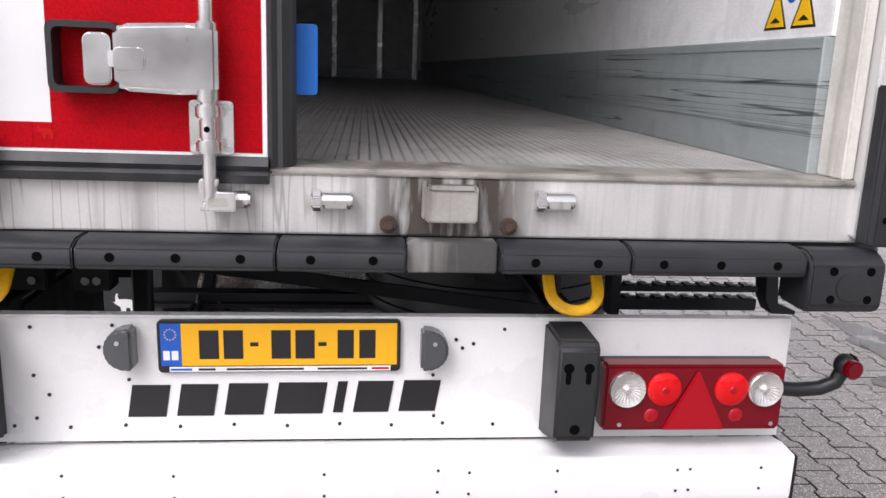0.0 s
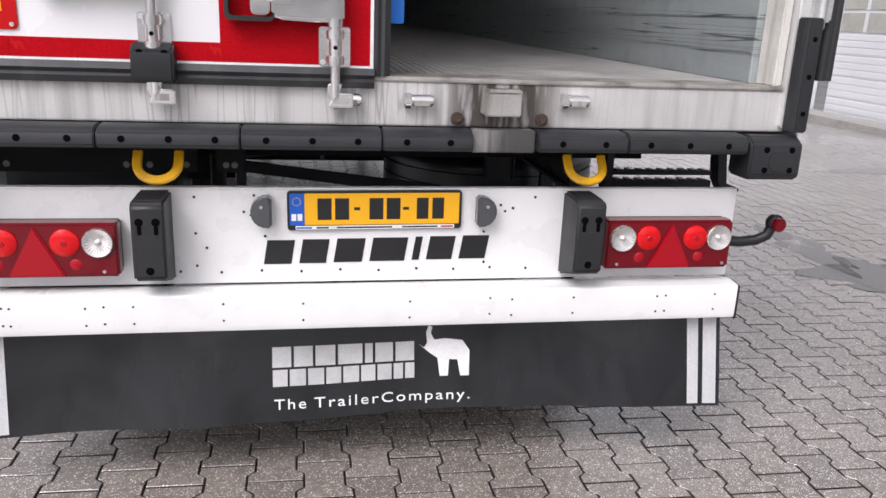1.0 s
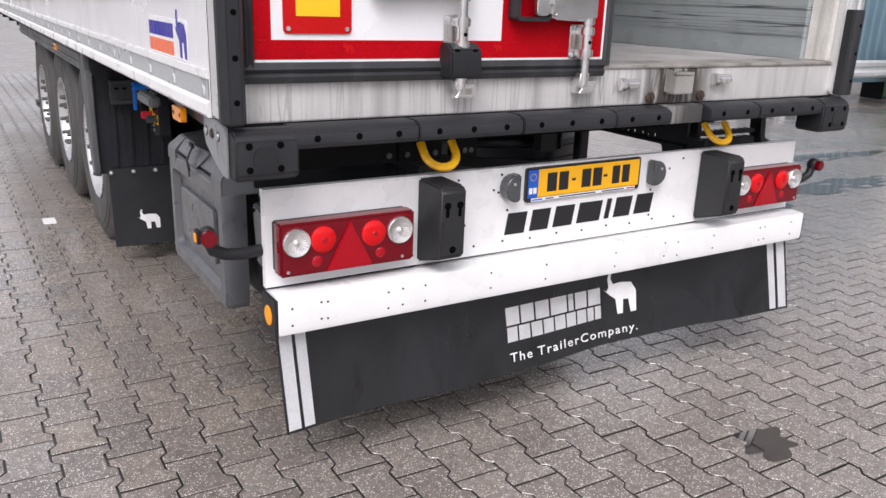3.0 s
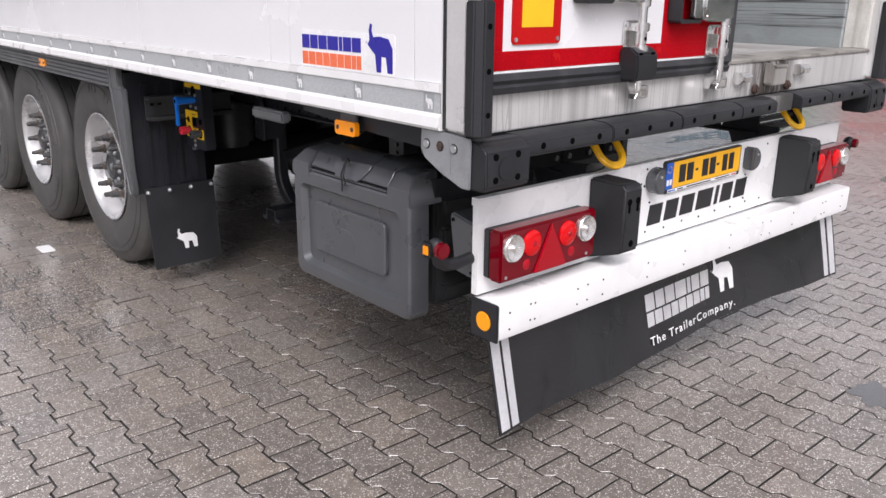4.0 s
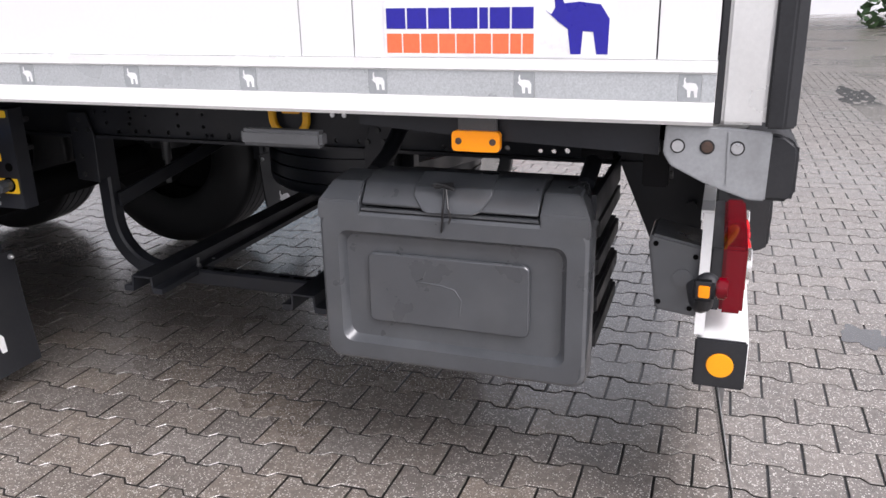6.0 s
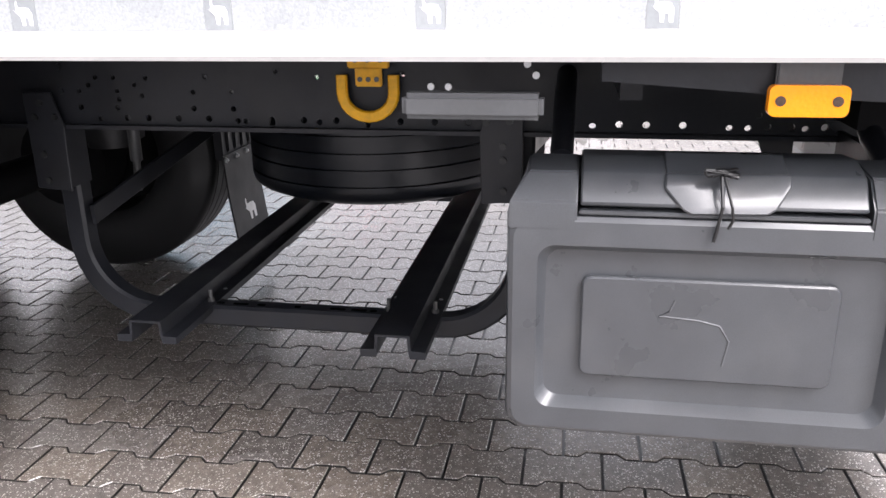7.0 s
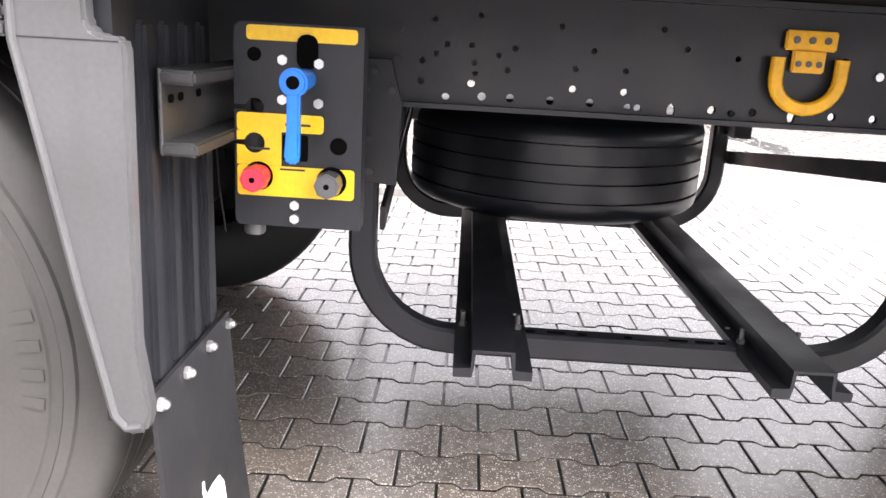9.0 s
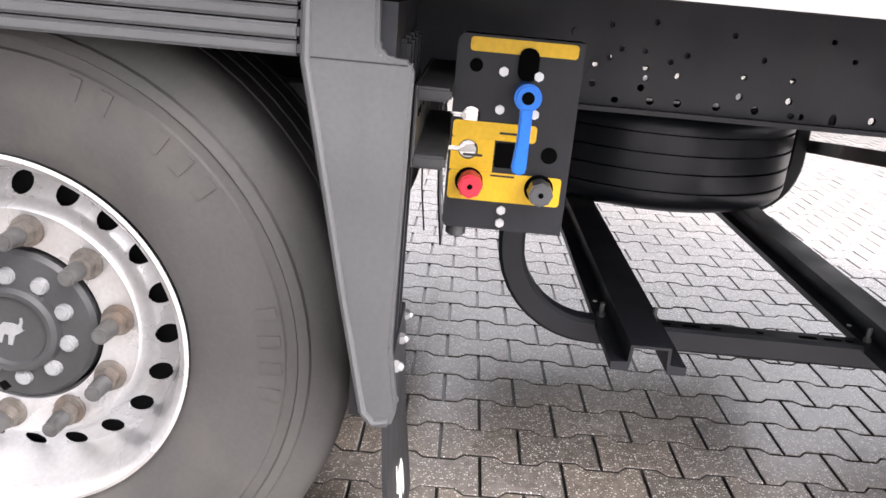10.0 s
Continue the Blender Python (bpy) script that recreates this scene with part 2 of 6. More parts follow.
def kick_material():
    """Grey aluminium with long thin dark scratches from pallets."""
    mat = surface("scuffed_grey_kick_plate", (0.35, 0.385, 0.385), 0.42, metal=0.2, vary=0.12, scale=3, bump=0.02, dirt=(0.23, 0.25, 0.25), dirt_amount=0.5, stretch=(1, 0.2, 3))
    n, l = mat.node_tree.nodes, mat.node_tree.links
    b = n["Principled BSDF"]
    clean = b.inputs["Base Color"].links[0].from_socket
    tc, mp, t = n.new("ShaderNodeTexCoord"), n.new("ShaderNodeMapping"), n.new("ShaderNodeTexNoise")
    mp.inputs["Scale"].default_value = (3, 0.45, 42)
    t.inputs["Scale"].default_value, t.inputs["Detail"].default_value = 1.0, 1.5
    l.new(tc.outputs["Object"], mp.inputs[0])
    l.new(mp.outputs[0], t.inputs[0])
    off, size, line = n.new("ShaderNodeMath"), n.new("ShaderNodeMath"), n.new("ShaderNodeMapRange")
    off.operation, size.operation = 'SUBTRACT', 'ABSOLUTE'
    off.inputs[1].default_value = 0.62
    for k, q in enumerate((0.004, 0.016, 0.85, 0.0)):
        line.inputs[k + 1].default_value = q
    l.new(t.outputs[0], off.inputs[0])
    l.new(off.outputs[0], size.inputs[0])
    l.new(size.outputs[0], line.inputs[0])
    mix = n.new("ShaderNodeMix")
    mix.data_type = 'RGBA'
    mix.inputs[7].default_value = (0.05, 0.055, 0.055, 1)
    l.new(line.outputs[0], mix.inputs[0])
    l.new(clean, mix.inputs[6])
    l.new(mix.outputs[2], b.inputs["Base Color"])
    return mat


STREAKED = surface("streaked_dark_steel", (0.060, 0.058, 0.056), 0.5, metal=0.0, vary=0.25, bump=0.02, dirt=(0.42, 0.41, 0.39), dirt_amount=0.6, streak=True)
SPARE = surface("wet_black_tread", (0.009, 0.0112, 0.016), 0.34, vary=0.25, scale=9, bump=0.03, rough_vary=0.05)
LEDGE = surface("grimy_threshold", (0.42, 0.40, 0.37), 0.42, metal=0.5, vary=0.25, scale=14, bump=0.03, dirt=(0.075, 0.055, 0.04), dirt_amount=0.95)
JAMB = surface("dirty_cream_jamb", (0.60, 0.59, 0.55), 0.45, vary=0.10, scale=9, bump=0.03, dirt=(0.22, 0.19, 0.15), dirt_amount=0.6, streak=True)
BLOCK = surface("wet_black_rubber", (0.017, 0.0175, 0.019), 0.55, vary=0.2, grain=0.1, bump=0.04)
WHITE = surface("white_paint", (0.79, 0.79, 0.785), 0.32, vary=0.03, grain=0.015, bump=0.008, dirt=(0.5, 0.49, 0.47), dirt_amount=0.12)
WALL = surface("white_side_panel", (0.77, 0.77, 0.78), 0.22, vary=0.02, grain=0.01, bump=0.004, scale=2, coat=0.3)
SILL = sill_material()
ALU = surface("aluminium", (0.62, 0.62, 0.62), 0.33, metal=0.8, vary=0.08, bump=0.015, dirt=(0.3, 0.29, 0.27), dirt_amount=0.3)
CHROME = surface("polished_steel", (0.78, 0.775, 0.765), 0.17, metal=0.95, vary=0.06, grain=0.02, bump=0.0, dirt=(0.26, 0.24, 0.21), dirt_amount=0.35, rough_vary=0.06)
STAIN = surface("rust_stained_steel", (0.46, 0.445, 0.42), 0.42, metal=0.5, vary=0.15, bump=0.02, dirt=(0.085, 0.06, 0.045), dirt_amount=0.9, streak=True)
RUST = surface("rusty_steel", (0.062, 0.038, 0.028), 0.8, vary=0.35, scale=60, bump=0.2)
BRACKET = surface("grey_bracket_steel", (0.30, 0.31, 0.32), 0.45, metal=0.3, vary=0.12, bump=0.02, dirt=(0.12, 0.12, 0.12), dirt_amount=0.4)
ZINC = surface("zinc_bolt", (0.62, 0.63, 0.64), 0.35, metal=0.9, vary=0.15, bump=0.02)
RUBBER = surface("black_rubber", (0.017, 0.0178, 0.0205), 0.5, vary=0.2, grain=0.12, bump=0.04, dirt=(0.028, 0.028, 0.029), dirt_amount=0.5, spec=0.42)
SEAL = surface("grey_black_seal", (0.022, 0.023, 0.026), 0.5, vary=0.2, bump=0.03, dirt=(0.06, 0.06, 0.06), dirt_amount=0.5, streak=True)
PLASTIC = surface("dark_grey_plastic", (0.056, 0.060, 0.066), 0.36, coat=0.6, vary=0.12, scale=10, grain=0.10, fine=600, bump=0.04, dirt=(0.110, 0.109, 0.106), dirt_amount=0.16)
wet_coat = PLASTIC.node_tree.nodes["Principled BSDF"]
wet_coat.inputs["Coat IOR"].default_value, wet_coat.inputs["Coat Roughness"].default_value = 1.6, 0.18
GUARD = surface("grey_mudguard_plastic", (0.080, 0.0825, 0.086), 0.42, vary=0.10, scale=5, bump=0.02, dirt=(0.07, 0.07, 0.07), dirt_amount=0.4, streak=True)
FRAME = surface("black_chassis_paint", (0.0150, 0.0164, 0.0205), 0.42, vary=0.3, bump=0.03, dirt=(0.025, 0.024, 0.023), dirt_amount=0.35, spec=0.35)
# near black: shade under the trailer is put into this colour
UNDER_SHADE = surface("underside_shade_black", (0.006, 0.006, 0.007), 0.7, vary=0.3, bump=0.03, spec=0.2)
BODY = surface("black_moulded_plastic", (0.017, 0.0175, 0.019), 0.45, vary=0.2, scale=12, bump=0.03, dirt=(0.034, 0.034, 0.034), dirt_amount=0.4)
TYRE = surface("tyre_sidewall", (0.058, 0.0565, 0.0545), 0.62, vary=0.15, scale=7, bump=0.04, dirt=(0.088, 0.081, 0.074), dirt_amount=0.45)
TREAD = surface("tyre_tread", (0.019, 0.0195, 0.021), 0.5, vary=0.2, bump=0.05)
RIM = surface("silver_rim_paint", (0.55, 0.55, 0.555), 0.30, metal=0.6, vary=0.06, bump=0.008, dirt=(0.33, 0.30, 0.26), dirt_amount=0.3)
NUT = surface("dull_wheel_nut", (0.11, 0.110, 0.110), 0.5, metal=0.5, vary=0.25, scale=50, bump=0.05, dirt=(0.13, 0.11, 0.095), dirt_amount=0.4)
RUSTED = surface("rust_tinted_washer", (0.15, 0.135, 0.12), 0.55, metal=0.35, vary=0.3, scale=60, bump=0.06, dirt=(0.15, 0.088, 0.05), dirt_amount=0.55)
POST = surface("brushed_post", (0.68, 0.68, 0.67), 0.36, metal=0.45, vary=0.05, grain=0.03, bump=0.008)
STRIP_DARK = surface("grey_strip_field", (0.35, 0.37, 0.38), 0.4, metal=0.2, vary=0.06, bump=0.02)
HUB = surface("grey_hub", (0.048, 0.049, 0.051), 0.5, metal=0.2, vary=0.2, bump=0.04)
RED = surface("red_reflective_tape", (0.40, 0.003, 0.008), 0.5, vary=0.10, scale=8, grain=0.22, fine=280, bump=0.02, spec=0.06)
RED_PLATE = surface("red_plate", (0.48, 0.008, 0.008), 0.45, vary=0.05, bump=0.01, spec=0.12)
YELLOW_PLATE = surface("yellow_reflective_plate", (0.86, 0.50, 0.01), 0.35, vary=0.05, grain=0.05, fine=500, bump=0.02)
PLATE = surface("number_plate_yellow", (0.88, 0.44, 0.008), 0.35, vary=0.02, grain=0.01, bump=0.004)
BLUE = surface("blue_plastic", (0.006, 0.17, 0.66), 0.35, vary=0.05, bump=0.01)
EU_BLUE = surface("plate_blue", (0.01, 0.10, 0.50), 0.35, vary=0.02, bump=0.0)
YELLOW = surface("yellow_painted_steel", (0.88, 0.46, 0.008), 0.42, vary=0.10, scale=25, bump=0.03, dirt=(0.14, 0.08, 0.02), dirt_amount=0.5)
LABEL = surface("yellow_label", (0.85, 0.52, 0.015), 0.38, vary=0.08, bump=0.01)
STRIPE = surface("white_flap_stripe", (0.86, 0.86, 0.87), 0.4, vary=0.03, bump=0.005)
RED_KNOB = surface("red_knob", (0.70, 0.03, 0.06), 0.4, vary=0.06, bump=0.01)
BLACK = surface("black_print", (0.012, 0.012, 0.013), 0.4, vary=0.1, bump=0.0)
# flat near black that paints the shade inside holes, slots and recesses
HOLE_SHADE = surface("hole_shade", (0.002, 0.002, 0.002), 0.9, vary=0.1, bump=0.0, spec=0.05)
WHITE_PRINT = surface("white_print", (0.82, 0.82, 0.82), 0.42, vary=0.06, bump=0.01, dirt=(0.35, 0.34, 0.33), dirt_amount=0.25)
NAVY = surface("navy_print", (0.022, 0.018, 0.30), 0.35, vary=0.04, bump=0.0)
ORANGE = surface("orange_print", (0.80, 0.17, 0.07), 0.35, vary=0.04, bump=0.0)
STRIP = surface("grey_reflective_strip", (0.46, 0.48, 0.49), 0.35, metal=0.2, vary=0.05, grain=0.14, fine=260, bump=0.06)
LENS_RED = tinted("red_lamp_lens", (0.145, 0.0006, 0.006), 0.06, 0.0, 0)
LENS_TRI = tinted("red_triangle_lens", (0.36, 0.002, 0.010), 0.14, 0.0, 420)
LENS_BRIGHT = tinted("bright_red_lamp_lens", (0.62, 0.004, 0.006), 0.05, 0.0, 130)
LENS_CLEAR = tinted("clear_lamp_lens", (0.70, 0.68, 0.66), 0.18, 0.75, 0)
AMBER = tinted("amber_lens", (0.92, 0.30, 0.004))
AMBER_FLAT = surface("amber_reflector", (0.92, 0.36, 0.004), 0.3, vary=0.04, grain=0.05, fine=500, bump=0.03)
KICK = kick_material()
LINER = surface("white_liner_panel", (0.90, 0.905, 0.90), 0.35, vary=0.05, scale=2, bump=0.01, dirt=(0.55, 0.56, 0.56), dirt_amount=0.3, stretch=(1, 0.25, 2))
FLOOR_ALU = surface("ribbed_aluminium_floor", (0.43, 0.42, 0.407), 0.45, metal=0.2, vary=0.15, scale=3, bump=0.03, dirt=(0.24, 0.215, 0.185), dirt_amount=0.6)
BULK = surface("grey_bulkhead", (0.82, 0.83, 0.83), 0.5, vary=0.08, bump=0.01)
CONCRETE = surface("pale_concrete", (0.36, 0.35, 0.33), 0.7, vary=0.15, scale=3, bump=0.12, dirt=(0.22, 0.21, 0.19), dirt_amount=0.5)
CLAD = surface("white_cladding", (0.70, 0.71, 0.73), 0.4, vary=0.03, scale=1, bump=0.01)
BLUE_STEEL = surface("blue_grey_steel", (0.095, 0.165, 0.21), 0.5, vary=0.12, scale=2, bump=0.02, dirt=(0.16, 0.17, 0.17), dirt_amount=0.3, streak=True)
GALV = surface("galvanised_steel", (0.62, 0.63, 0.64), 0.45, metal=0.5, vary=0.1, bump=0.02)
GLASS = surface("dark_window", (0.05, 0.06, 0.065), 0.08, vary=0.1, bump=0.0)
TRUCK_RED = surface("red_truck_paint", (0.45, 0.02, 0.025), 0.25, vary=0.05, bump=0.0, coat=0.5)
BIN = surface("green_plastic", (0.03, 0.13, 0.06), 0.45, vary=0.08, bump=0.02)
LEAF = surface("hedge_leaves", (0.05, 0.11, 0.04), 0.6, vary=0.4, scale=3, bump=0.1)
PANE = surface("pale_door_window", (0.42, 0.42, 0.38), 0.15, vary=0.08, bump=0.0)
WET = surface("dark_puddle_water", (0.045, 0.041, 0.037), 0.04, vary=0.3, scale=30, bump=0.0, rough_vary=0.015, coat=1.0, spec=1.0)
WET.node_tree.nodes["Principled BSDF"].inputs["Coat IOR"].default_value = 1.9
WATER = surface("puddle_water", (0.10, 0.095, 0.09), 0.04, vary=0.05, bump=0.0, rough_vary=0.01)


def stone_material():
    """Worn wet concrete paving with pale aggregate; each stone has a tone of its own."""
    mat = bpy.data.materials.new("paving_concrete")
    mat.use_nodes = True
    n, l = mat.node_tree.nodes, mat.node_tree.links
    b = n["Principled BSDF"]
    geo = n.new("ShaderNodeNewGeometry")
    info = n.new("ShaderNodeObjectInfo")
    wet = n.new("ShaderNodeTexNoise")
    wet.inputs["Scale"].default_value, wet.inputs["Detail"].default_value = 0.55, 5
    mid = n.new("ShaderNodeTexNoise")
    mid.inputs["Scale"].default_value, mid.inputs["Detail"].default_value = 40, 6
    speck = n.new("ShaderNodeTexVoronoi")
    speck.inputs["Scale"].default_value = 185
    for t in (wet, mid, speck):
        l.new(geo.outputs["Position"], t.inputs["Vector"])
    add = n.new("ShaderNodeMath")
    add.operation = 'ADD'
    l.new(geo.outputs["Random Per Island"], add.inputs[0])
    l.new(info.outputs["Random"], add.inputs[1])
    fr = n.new("ShaderNodeMath")
    fr.operation = 'FRACT'
    l.new(add.outputs[0], fr.inputs[0])
    tone = n.new("ShaderNodeMapRange")
    tone.inputs[3].default_value, tone.inputs[4].default_value = 0.84, 1.14
    l.new(fr.outputs[0], tone.inputs[0])
    grit = n.new("ShaderNodeMapRange")
    grit.inputs[1].default_value, grit.inputs[2].default_value = 0.3, 0.7
    grit.inputs[3].default_value, grit.inputs[4].default_value = 0.75, 1.25
    l.new(mid.outputs[0], grit.inputs[0])
    mul = n.new("ShaderNodeMath")
    mul.operation = 'MULTIPLY'
    l.new(tone.outputs[0], mul.inputs[0])
    l.new(grit.outputs[0], mul.inputs[1])
    sand = n.new("ShaderNodeTexNoise")
    sand.inputs["Scale"].default_value, sand.inputs["Detail"].default_value = 420, 2
    l.new(geo.outputs["Position"], sand.inputs["Vector"])
    fine = n.new("ShaderNodeMapRange")
    fine.inputs[1].default_value, fine.inputs[2].default_value = 0.3, 0.7
    fine.inputs[3].default_value, fine.inputs[4].default_value = 0.55, 1.45
    l.new(sand.outputs[0], fine.inputs[0])
    mul2 = n.new("ShaderNodeMath")
    mul2.operation = 'MULTIPLY'
    l.new(mul.outputs[0], mul2.inputs[0])
    l.new(fine.outputs[0], mul2.inputs[1])
    # some stones browner, some greyer
    hue = n.new("ShaderNodeMix")
    hue.data_type = 'RGBA'
    hue.inputs[6].default_value = (STONE[0] * 0.99, STONE[1] * 1.0, STONE[2] * 1.02, 1)
    hue.inputs[7].default_value = (STONE[0] * 1.05, STONE[1] * 1.0, STONE[2] * 0.94, 1)
    l.new(info.outputs["Random"], hue.inputs[0])
    base = n.new("ShaderNodeVectorMath")
    base.operation = 'SCALE'
    l.new(hue.outputs[2], base.inputs[0])
    l.new(mul2.outputs[0], base.inputs["Scale"])
    # pale grains of aggregate
    sel = n.new("ShaderNodeSeparateColor")
    l.new(speck.outputs["Color"], sel.inputs[0])
    pick = n.new("ShaderNodeMath")
    pick.operation = 'GREATER_THAN'
    pick.inputs[1].default_value = 0.56
    l.new(sel.outputs[0], pick.inputs[0])
    near = n.new("ShaderNodeMath")
    near.operation = 'LESS_THAN'
    size = n.new("ShaderNodeMapRange")
    size.inputs[3].default_value, size.inputs[4].default_value = 0.08, 0.54
    l.new(sel.outputs[1], size.inputs[0])
    l.new(size.outputs[0], near.inputs[1])
    l.new(speck.outputs["Distance"], near.inputs[0])
    both = n.new("ShaderNodeMath")
    both.operation = 'MULTIPLY'
    l.new(pick.outputs[0], both.inputs[0])
    l.new(near.outputs[0], both.inputs[1])
    mix = n.new("ShaderNodeMix")
    mix.data_type = 'RGBA'
    mix.inputs[7].default_value = (0.74, 0.70, 0.65, 1)
    l.new(both.outputs[0], mix.inputs[0])
    l.new(base.outputs[0], mix.inputs[6])
    l.new(mix.outputs[2], b.inputs["Base Color"])
    rough = n.new("ShaderNodeMapRange")
    rough.inputs[1].default_value, rough.inputs[2].default_value = 0.38, 0.62
    rough.inputs[3].default_value, rough.inputs[4].default_value = 0.22, 0.38
    l.new(wet.outputs[0], rough.inputs[0])
    l.new(rough.outputs[0], b.inputs["Roughness"])
    bp = n.new("ShaderNodeBump")
    film = n.new("ShaderNodeMapRange")
    film.inputs[1].default_value, film.inputs[2].default_value = 0.38, 0.62
    film.inputs[3].default_value, film.inputs[4].default_value = 1.0, 0.75
    l.new(wet.outputs[0], film.inputs[0])
    l.new(film.outputs[0], b.inputs["Coat Weight"])
    b.inputs["Coat Roughness"].default_value = 0.22
    b.inputs["Coat IOR"].default_value = 1.62
    bp.inputs["Strength"].default_value, bp.inputs["Distance"].default_value = 0.55, 0.003
    l.new(mid.outputs[0], bp.inputs["Height"])
    l.new(bp.outputs[0], b.inputs["Normal"])
    return mat


PAVING = stone_material()
JOINT = surface("wet_joint_sand", (0.020, 0.019, 0.017), 0.45, vary=0.3, scale=8, bump=0.1, coat=0.7)

# ---- background: yard building, container, guard rail, parked vehicles ----
def on_ground(x, y):
    """Height of the sloping yard."""
    return 0.011 - 0.0059 * x - 0.0169 * y


def build_hall():
    hall = thing("warehouse", "white clad warehouse with sectional loading doors", "building", at=(10.2, 16, -0.4))
    hall.location = (0, 0, 0)
    bm = bmesh.new()
    box(bm, 10.3, 10.6, 8.6, 9.4, -0.6, 9)
    box(bm, 10.3, 10.6, 16.4, 40, -0.6, 9)
    box(bm, 10.3, 10.6, 9.4, 16.4, 4.4, 9)
    part("wall", bm, CLAD, hall)
    bm = bmesh.new()
    box(bm, 10.15, 24, 8.5, 40.1, 9, 9.3)
    part("roof", bm, BULK, hall)
    for y0 in (9.5, 13.1):
        for k in range(11):
            z0 = -0.25 + k * 0.42
            bm = bmesh.new()
            if k in (4, 5):
                box(bm, 10.42, 10.46, y0, y0 + 3.2, z0, z0 + 0.415, 0.004, 1)
                p = part("door_section", bm, CLAD, hall)
                for j in range(4):
                    bm = bmesh.new()
                    box(bm, 10.405, 10.415, y0 + 0.1 + j * 0.78, y0 + 0.76 + j * 0.78, z0 + 0.03, z0 + 0.385)
                    part("pane", bm, PANE, p)
            else:
                box(bm, 10.42, 10.46, y0, y0 + 3.2, z0, z0 + 0.415, 0.008, 1)
                for s in range(3):
                    box(bm, 10.412, 10.422, y0 + 0.01, y0 + 3.19, z0 + 0.03 + s * 0.13, z0 + 0.135 + s * 0.13, 0.004, 1)
                part("door_section", bm, CLAD, hall)
    bm = bmesh.new()
    box(bm, 9.6, 10.3, 8.6, 40, -0.75, -0.12)
    part("plinth", bm, CONCRETE, hall, "pale concrete strip along the wall")


def build_container():
    c = thing("container", "blue-grey corrugated steel container behind the guard rail", "container")
    bm = bmesh.new()
    x, pts = 9.3, []
    while x < 15.2:
        pts += [(x, 7.6), (x + 0.10, 7.6), (x + 0.14, 7.64), (x + 0.24, 7.64), (x + 0.28, 7.6)]
        x += 0.28
    pts += [(x, 8.3), (9.3, 8.3)]
    prism(bm, pts, 'z', 0.35, 3.1)
    part("body", bm, BLUE_STEEL, c)
    bm = bmesh.new()
    box(bm, 9.27, 15.4, 7.52, 7.62, 0.2, 0.36)
    part("bottom_rail", bm, BLUE_STEEL, c)
    for x in (9.5, 12, 15):
        bm = bmesh.new()
        box(bm, x, x + 0.2, 7.7, 8.2, -0.2, 0.22)
        part("foot", bm, FRAME, c)


def build_guard_rail():
    g = thing("guard_rail", "white galvanised steel guard rail on posts", "guard rail")
    w = [(0, 0.52), (0.035, 0.56), (0.035, 0.62), (0, 0.66), (0, 0.70), (0.035, 0.74), (0.035, 0.80), (0, 0.84)]
    pts = [(6.95 - d, z - 0.16) for d, z in w] + [(6.97, 0.68), (6.97, 0.36)]
    bm = bmesh.new()
    prism(bm, pts, 'x', 8.0, 14)
    part("rail", bm, GALV, g)
    for x in (8.1, 9.4, 10.7, 12.0):
        bm = bmesh.new()
        box(bm, x, x + 0.14, 6.97, 7.1, -0.25, 0.66, 0.006)
        part("post", bm, GALV, g)


def build_truck(name, x, y, yaw, paint, label):
    t = thing(name, label, "truck")
    bm = bmesh.new()
    box(bm, -1.2, 1.2, -1.0, 1.0, 1.0, 3.3, 0.12, 3)
    part("cab", bm, paint, t)
    bm = bmesh.new()
    box(bm, -1.05, 1.05, -1.03, -1.0, 2.1, 2.95, 0.01)
    part("windscreen", bm, GLASS, t)
    for k in range(4):
        bm = bmesh.new()
        box(bm, -0.9, 0.9, -1.03, -1.0, 1.15 + k * 0.2, 1.27 + k * 0.2, 0.01)
        part("grille_bar", bm, GALV, t)
    bm = bmesh.new()
    box(bm, -1.22, 1.22, -1.15, -0.7, 0.35, 0.95, 0.06)
    part("bumper", bm, paint, t)
    for s in (-1, 1):
        bm = bmesh.new()
        box(bm, s * 0.95 - 0.17, s * 0.95 + 0.17, -1.17, -1.14, 0.62, 0.8, 0.01)
        part("headlight", bm, LENS_CLEAR, t)
        for yy in (0.2, 4.0):
            bm = bmesh.new()
            cyl(bm, (s * 0.85, yy, 0.5), (s * 1.18, yy, 0.5), 0.5, n=28, bev=0.03)
            part("wheel", bm, TREAD, t)
    bm = bmesh.new()
    box(bm, -0.45, 0.45, 0.9, 5.2, 0.7, 0.95, 0.02)
    part("chassis", bm, FRAME, t)
    bm = bmesh.new()
    box(bm, -1.18, 1.18, 0.95, 4.7, 0.98, 1.45, 0.06, 3)
    box(bm, -1.16, 1.16, 0.95, 3.4, 0.45, 0.98, 0.05, 3)
    part("side_body", bm, paint, t)
    for z in (1.06, 1.2, 1.34):
        bm = bmesh.new()
        box(bm, -1.2, 1.2, 1.0, 4.6, z, z + 0.03, 0.005)
        part("side_trim", bm, GALV, t)
    t.matrix_basis = pose(x, y, on_ground(x, y), 0, 0, yaw)
    return t


